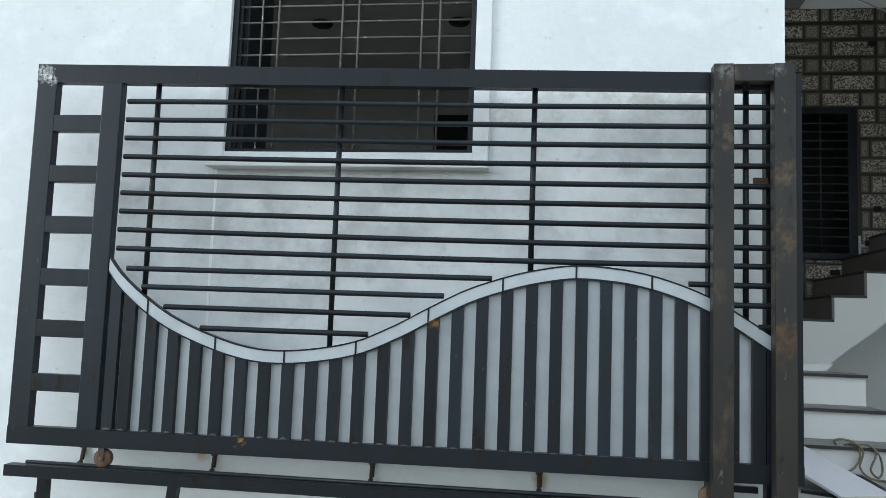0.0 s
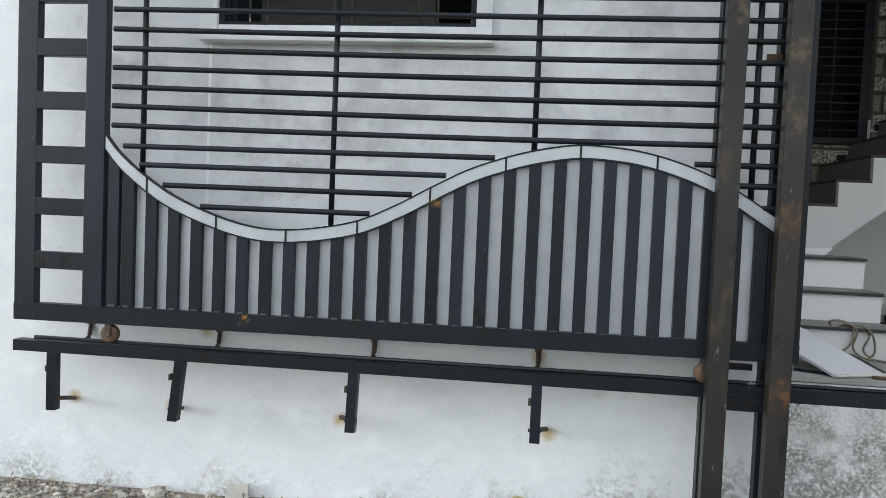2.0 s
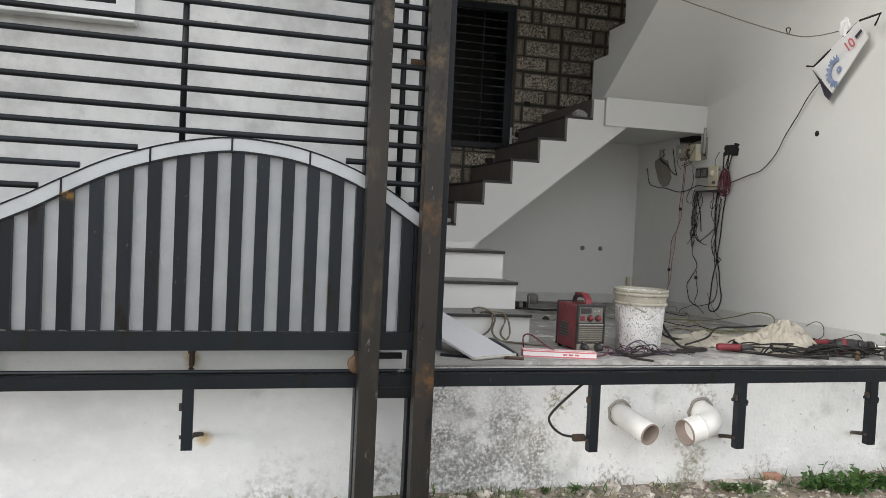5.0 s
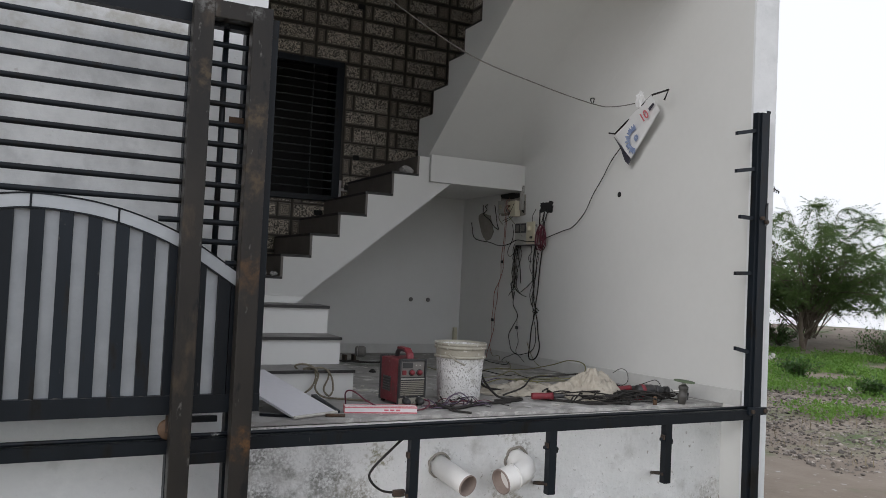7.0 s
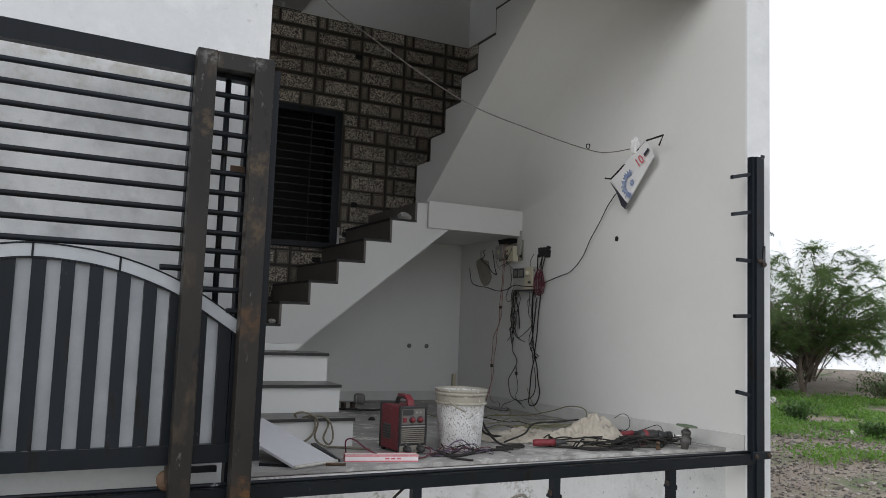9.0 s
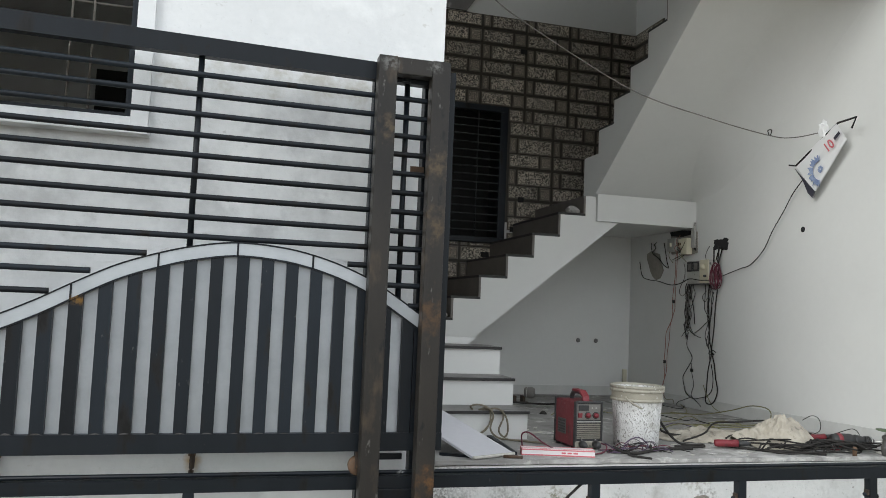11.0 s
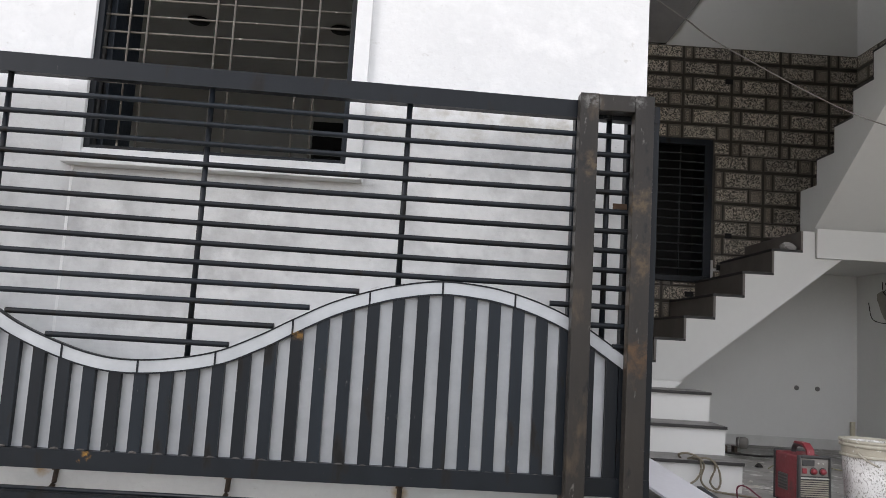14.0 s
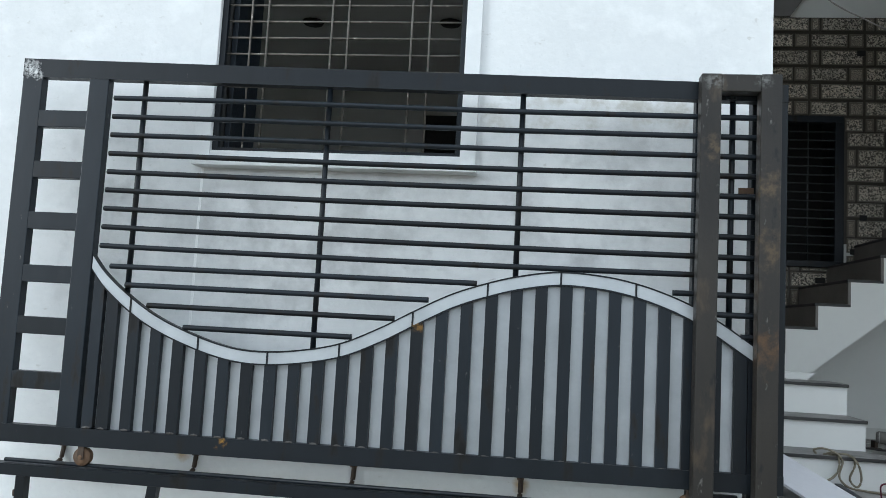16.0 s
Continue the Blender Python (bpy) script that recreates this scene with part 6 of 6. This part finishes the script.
leaf_cards("grass_blades", items, WEED, "thin green grass blades in the rubble", "grass", kind="stuff")
items = []
for _ in range(42000):
    x, y = 8.2 + 16 * rng.random(), 0.8 + 12.5 * rng.random()
    d = math.hypot(x - 2.4, y + 3.4)
    if 7.0 < d < 10.6 and noise.noise((x * 1.1, y * 1.1, 8)) < 0.3 - 0.4 * max(0, d - 9.2) or not 7.0 < d < 19.5 or d > 10.6 and noise.noise((x * 0.5, y * 0.5, 2)) < (-0.02 - 0.13 * (d - 10.2)):
        continue
    if noise.noise((x * 0.9, y * 0.9, 4)) + 0.5 * noise.noise((x * 2.7, y * 2.7, 6)) < -0.16:
        continue
    p = Vector((x, y, ground_z(x, y)))
    tall = 0.5 + 0.7 * abs(noise.noise((x * 0.9, y * 0.9, 5)))
    for _ in range(6):
        items.append((p + Vector((rng.normal(0, 0.09), rng.normal(0, 0.09), rng.uniform(0, 0.12) * tall)), unit(0.8, 0.45), rng.uniform(0.04, 0.11) * tall, rng.uniform(0.014, 0.036) * tall))
leaf_cards("meadow", items, GRASS, "bright green weeds covering the open ground", "weeds", kind="stuff")
def shrub(x, y, size, n):
    b = thing("shrub", "low dark shrub among the meadow weeds", "shrub", "shrubs")
    stems, leaves, c = bmesh.new(), [], Vector((x, y, ground_z(x, y)))
    for _ in range(n):
        tip = c + Vector((rng.normal(0, size * 0.5), rng.normal(0, size * 0.5), size * rng.uniform(0.3, 1.0)))
        tube(stems, [c, c.lerp(tip, 0.5) + Vector((0, 0, 0.04)), tip], 0.006, 4, 0.4)
        for _ in range(22):
            leaves.append((c.lerp(tip, rng.uniform(0.3, 1.05)) + Vector(unit()) * 0.05, unit(1, 0.2), rng.uniform(0.04, 0.09), rng.uniform(0.012, 0.022)))
    part("stem", stems, BARK, b)
    leaf_cards("leaf_mass", leaves, WEED, "", "", b, "stuff")


shrub(13.1, 5.1, 0.32, 40)
shrub(18.6, 7.3, 0.8, 60)
shrub(12.6, 3.5, 0.22, 30)
shrub(18.2, 9.7, 0.75, 70)
shrub(17.5, 9.9, 0.6, 50)
items = []
for _ in range(2200):
    x, y = 8.0 + 10 * rng.random(), 0.6 + 7 * rng.random()
    items.append((Vector((x, y, ground_z(x, y))), unit(0.6, 0.5), rng.uniform(0.05, 0.16), 0.004))
leaf_cards("dry_stalks", items, DRY, "dry pale stalks over the gravel", "stalks", kind="stuff")


def tree(x, y, height, full=1.0):
    t = thing("tree", "spreading thorn tree with fine green leaves", "tree")
    base = Vector((x, y, ground_z(x, y) - 0.05))
    wood, items = bmesh.new(), []
    limbs = bmesh.new()
    tube(wood, smooth_path([base, base + Vector((-0.1, 0, 0.5)), base + Vector((-0.05, 0.05, 1.0))], 4), 0.06, 8, 0.7)
    tube(wood, smooth_path([base, base + Vector((0.25, 0.1, 0.4)), base + Vector((0.55, 0.1, 0.95))], 4), 0.045, 8, 0.7)
    for k in range(int(88 * full)):
        a = rng.uniform(0, 6.28)
        reach = rng.uniform(0.4, 3.1)
        h = height * rng.uniform(0.25, 1.0) * (1.05 - 0.11 * reach)
        start = base + Vector((rng.uniform(-0.1, 0.5), 0.05, rng.uniform(0.3, 1.0)))
        end = base + Vector((0.5 + reach * math.cos(a) * 1.15, 0.3 + reach * math.sin(a), max(h, 0.6)))
        mid = start.lerp(end, 0.5) + Vector((rng.normal(0, 0.15), rng.normal(0, 0.15), 0.3))
        path = smooth_path([start, mid, end, end + Vector((0.5 * math.cos(a), 0.5 * math.sin(a), rng.uniform(-0.25, 0.15)))], 7)
        tube(limbs, path, 0.016, 5, 0.2)
        for p in path[5:]:
            for _ in range(4):
                turn = a + rng.normal(0, 1.2)
                way = Vector((math.cos(turn), math.sin(turn), rng.normal(0.05, 0.4))) * rng.uniform(0.18, 0.42)
                sag = rng.uniform(0.03, 0.16)
                for u in np.linspace(0.1, 1.0, 12):
                    spot = p + way * u - Vector((0, 0, sag * u * u))
                    for side in (-1, 1):
                        lean = Vector((-way.y * side, way.x * side, rng.normal(-0.05, 0.12))) + way * 0.5
                        items.append((spot, lean.normalized(), rng.uniform(0.035, 0.075), rng.uniform(0.009, 0.017)))
    part("trunk", wood, BARK, t)
    part("branchwork", limbs, BARK, t)
    leaf_cards("crown", items, LEAF, "airy crown of fine leaves", "", t, "stuff")


tree(18.0, 8.9, 3.5)
tree(16.9, 10.6, 3.5, 0.5)
p = thing("ruined_pillar", "low ruined brick pillar behind the tree", "pillar")
for k in range(14):
    part("brick", block(17.55, 17.95, 11.2, 11.6, 0.1 + 0.19 * k, 0.28 + 0.19 * k, bevel=0.01), BRICK_OLD if k % 3 else STONE, p)
for x, y, k in ((15.6, 7.68, 0.5), (15.35, 7.55, 0.35), (15.0, 7.3, 0.3), (12.4, 3.7, 0.35)):
    single("white_stone", lathe([(0.0, 0), (0.22 * k, 0.02 * k), (0.15 * k, 0.16 * k), (0.04 * k, 0.26 * k), (0.0, 0.27 * k)], (x, y, ground_z(x, y)), 6), BOARD_EDGE, "pale stone lying on the open ground", "stone", "stones in the field")


def antenna():
    n = thing("roof_antenna", "dark old aerial on a thin pole in the distance", "antenna")
    part("pole", rod((24.95, 16.0, ground_z(24.95, 16)), (24.95, 16.0, 4.9), 0.009, 6), OLD_CABLE, n)
    part("boom", rod((24.6, 15.9, 5.08), (25.7, 16.2, 4.88), 0.022, 6), RUBBER, n)
    for k in range(6):
        u = k / 5
        c = Vector((24.62 + 1.0 * u, 15.9 + 0.28 * u, 5.08 - 0.19 * u))
        half = 0.34 - 0.24 * u
        part("element", rod(c + Vector((-0.1, -half, -half * 0.9)), c + Vector((0.1, half, half * 0.9)), 0.014, 5), RUBBER, n)


antenna()


# ---- wall tiles, each a piece of its own ----
def tile_mesh(name, w, h, material, rim):
    """A tile with bevelled sides, a plain rim and a slightly sunk face."""
    bm = bmesh.new()
    t, c = 0.009, 0.004

    def ring(inset, y):
        return [bm.verts.new(q) for q in ((inset, y, inset), (w - inset, y, inset), (w - inset, y, h - inset), (inset, y, h - inset))]
    rings = [ring(0, 0), ring(c, -t), ring(rim, -t), ring(rim + 0.002, -t + 0.003)]
    for a, b in zip(rings, rings[1:]):
        for k in range(4):
            bm.faces.new((a[k], a[(k + 1) % 4], b[(k + 1) % 4], b[k]))
    bm.faces.new(rings[-1]).material_index = 1
    me = mesh_of(name, bm, TILE_RIM)
    me.materials.append(material)
    return me


def tile_rows():
    """The rows from the top down: low edge, high edge, the row's pattern and where it begins."""
    rows = [(4.108, 4.228, "narrow", 3.378)]
    for top in (4.078, 3.769, 3.46):
        rows += [(top - 0.122, top, "wide", 3.378), (top - 0.284, top - 0.15, "narrow", 3.378)]
    for k in range(7):
        top = 3.186 - 0.3115 * k
        rows += [(top - 0.126, top, "wide", 3.226), (top - 0.3, top - 0.153, "narrow", 3.226)]
    rows[6] = (3.196, 3.312, "narrow", 3.378)
    return rows


PATTERN = {"wide": ((0.0, 0.309, "long"), (0.325, 0.443, "short")), "narrow": ((0.0, 0.07, "short"), (0.088, 0.441, "long"))}


def tiled_wall():
    bed = thing("tile_cladding", "dark brown brick-pattern wall tiles with pebbled faces", "wall tiles", kind="structure")
    bm = bmesh.new()
    y = BACK_Y - 0.012
    box(bm, GR_X1, RIGHT_X - 0.001, y, BACK_Y - 0.001, 2.2, 4.23)
    box(bm, CORNER_X, GR_X1, y, BACK_Y - 0.001, GR_Z1, 4.23)
    for k in range(7):
        x = 3.9 + 0.165 * k
        box(bm, x if k else CORNER_X, x + 0.165 if k < 6 else GR_X1, y, BACK_Y - 0.001, 1.15 + 0.8 * max(0, x - 4.03), GR_Z0)
    part("tile_bed", bm, TILE_BED, bed, "dark grout")
    for x, z, w in ((5.19, 3.9, 0.035), (5.21, 2.43, 0.03), (5.13, 2.13, 0.025), (4.86, 1.87, 0.04)):
        part("chip_hole", block(x - w, x + w, y - 0.0125, y - 0.006, z - 0.022, z + 0.026, bevel=0.002), BLACK, bed, "dark chipped hole")
    shapes = {}
    for low, high, kind_, start in tile_rows():
        for k in range(8):
            for a, b, size in PATTERN[kind_]:
                a, b, z0, z1 = start + 0.463 * k + a, start + 0.463 * k + b, low, high
                b = min(b, RIGHT_X - 0.004)
                if b < 4.1 or z0 < 1.1 + 0.8 * (a - 4.03) and a < 5.5 or a > 5.4 and z0 < 2.2:
                    continue
                if a < GR_X1 and z1 > GR_Z0 and z0 < GR_Z1:
                    if z0 < GR_Z0 - 0.03:
                        z1 = GR_Z0 - 0.004
                    elif z1 > GR_Z1 + 0.03:
                        z0 = GR_Z1 + 0.004
                    else:
                        a = max(a, GR_X1 + 0.02)
                if b - a < 0.04:
                    continue
                key = (size, round(b - a, 3), round(z1 - z0, 3))
                if key not in shapes:
                    shapes[key] = tile_mesh("tile", b - a, z1 - z0, TILE_LONG if size == "long" else TILE_SHORT, 0.008 if size == "long" else 0.014)
                ob = new("tile", shapes[key])
                ob.parent = bed
                ob.matrix_basis = pose(a, y, z0)
    side = thing("tile_cladding", "dark brown brick-pattern tiles on the stair side wall", "wall tiles", kind="structure")
    part("tile_bed", block(RIGHT_X - 0.012, RIGHT_X - 0.001, 3.25, y, 2.4, 4.23), TILE_BED, side, "dark grout")
    for low, high, kind_, start in tile_rows():
        if low < 2.4:
            continue
        for a, w, size in ((3.44, 0.34, "long"), (3.26, 0.16, "short")) if kind_ == "narrow" else ((3.6, 0.18, "short"), (3.26, 0.32, "long")):
            key = ("side", w, round(high - low, 3))
            if key not in shapes:
                shapes[key] = tile_mesh("tile", w, high - low, TILE_LONG if size == "long" else TILE_SHORT, 0.008 if size == "long" else 0.014)
            ob = new("tile", shapes[key])
            ob.parent = side
            ob.matrix_basis = pose(RIGHT_X - 0.012, a + w, low, 0, 0, -90)


tiled_wall()
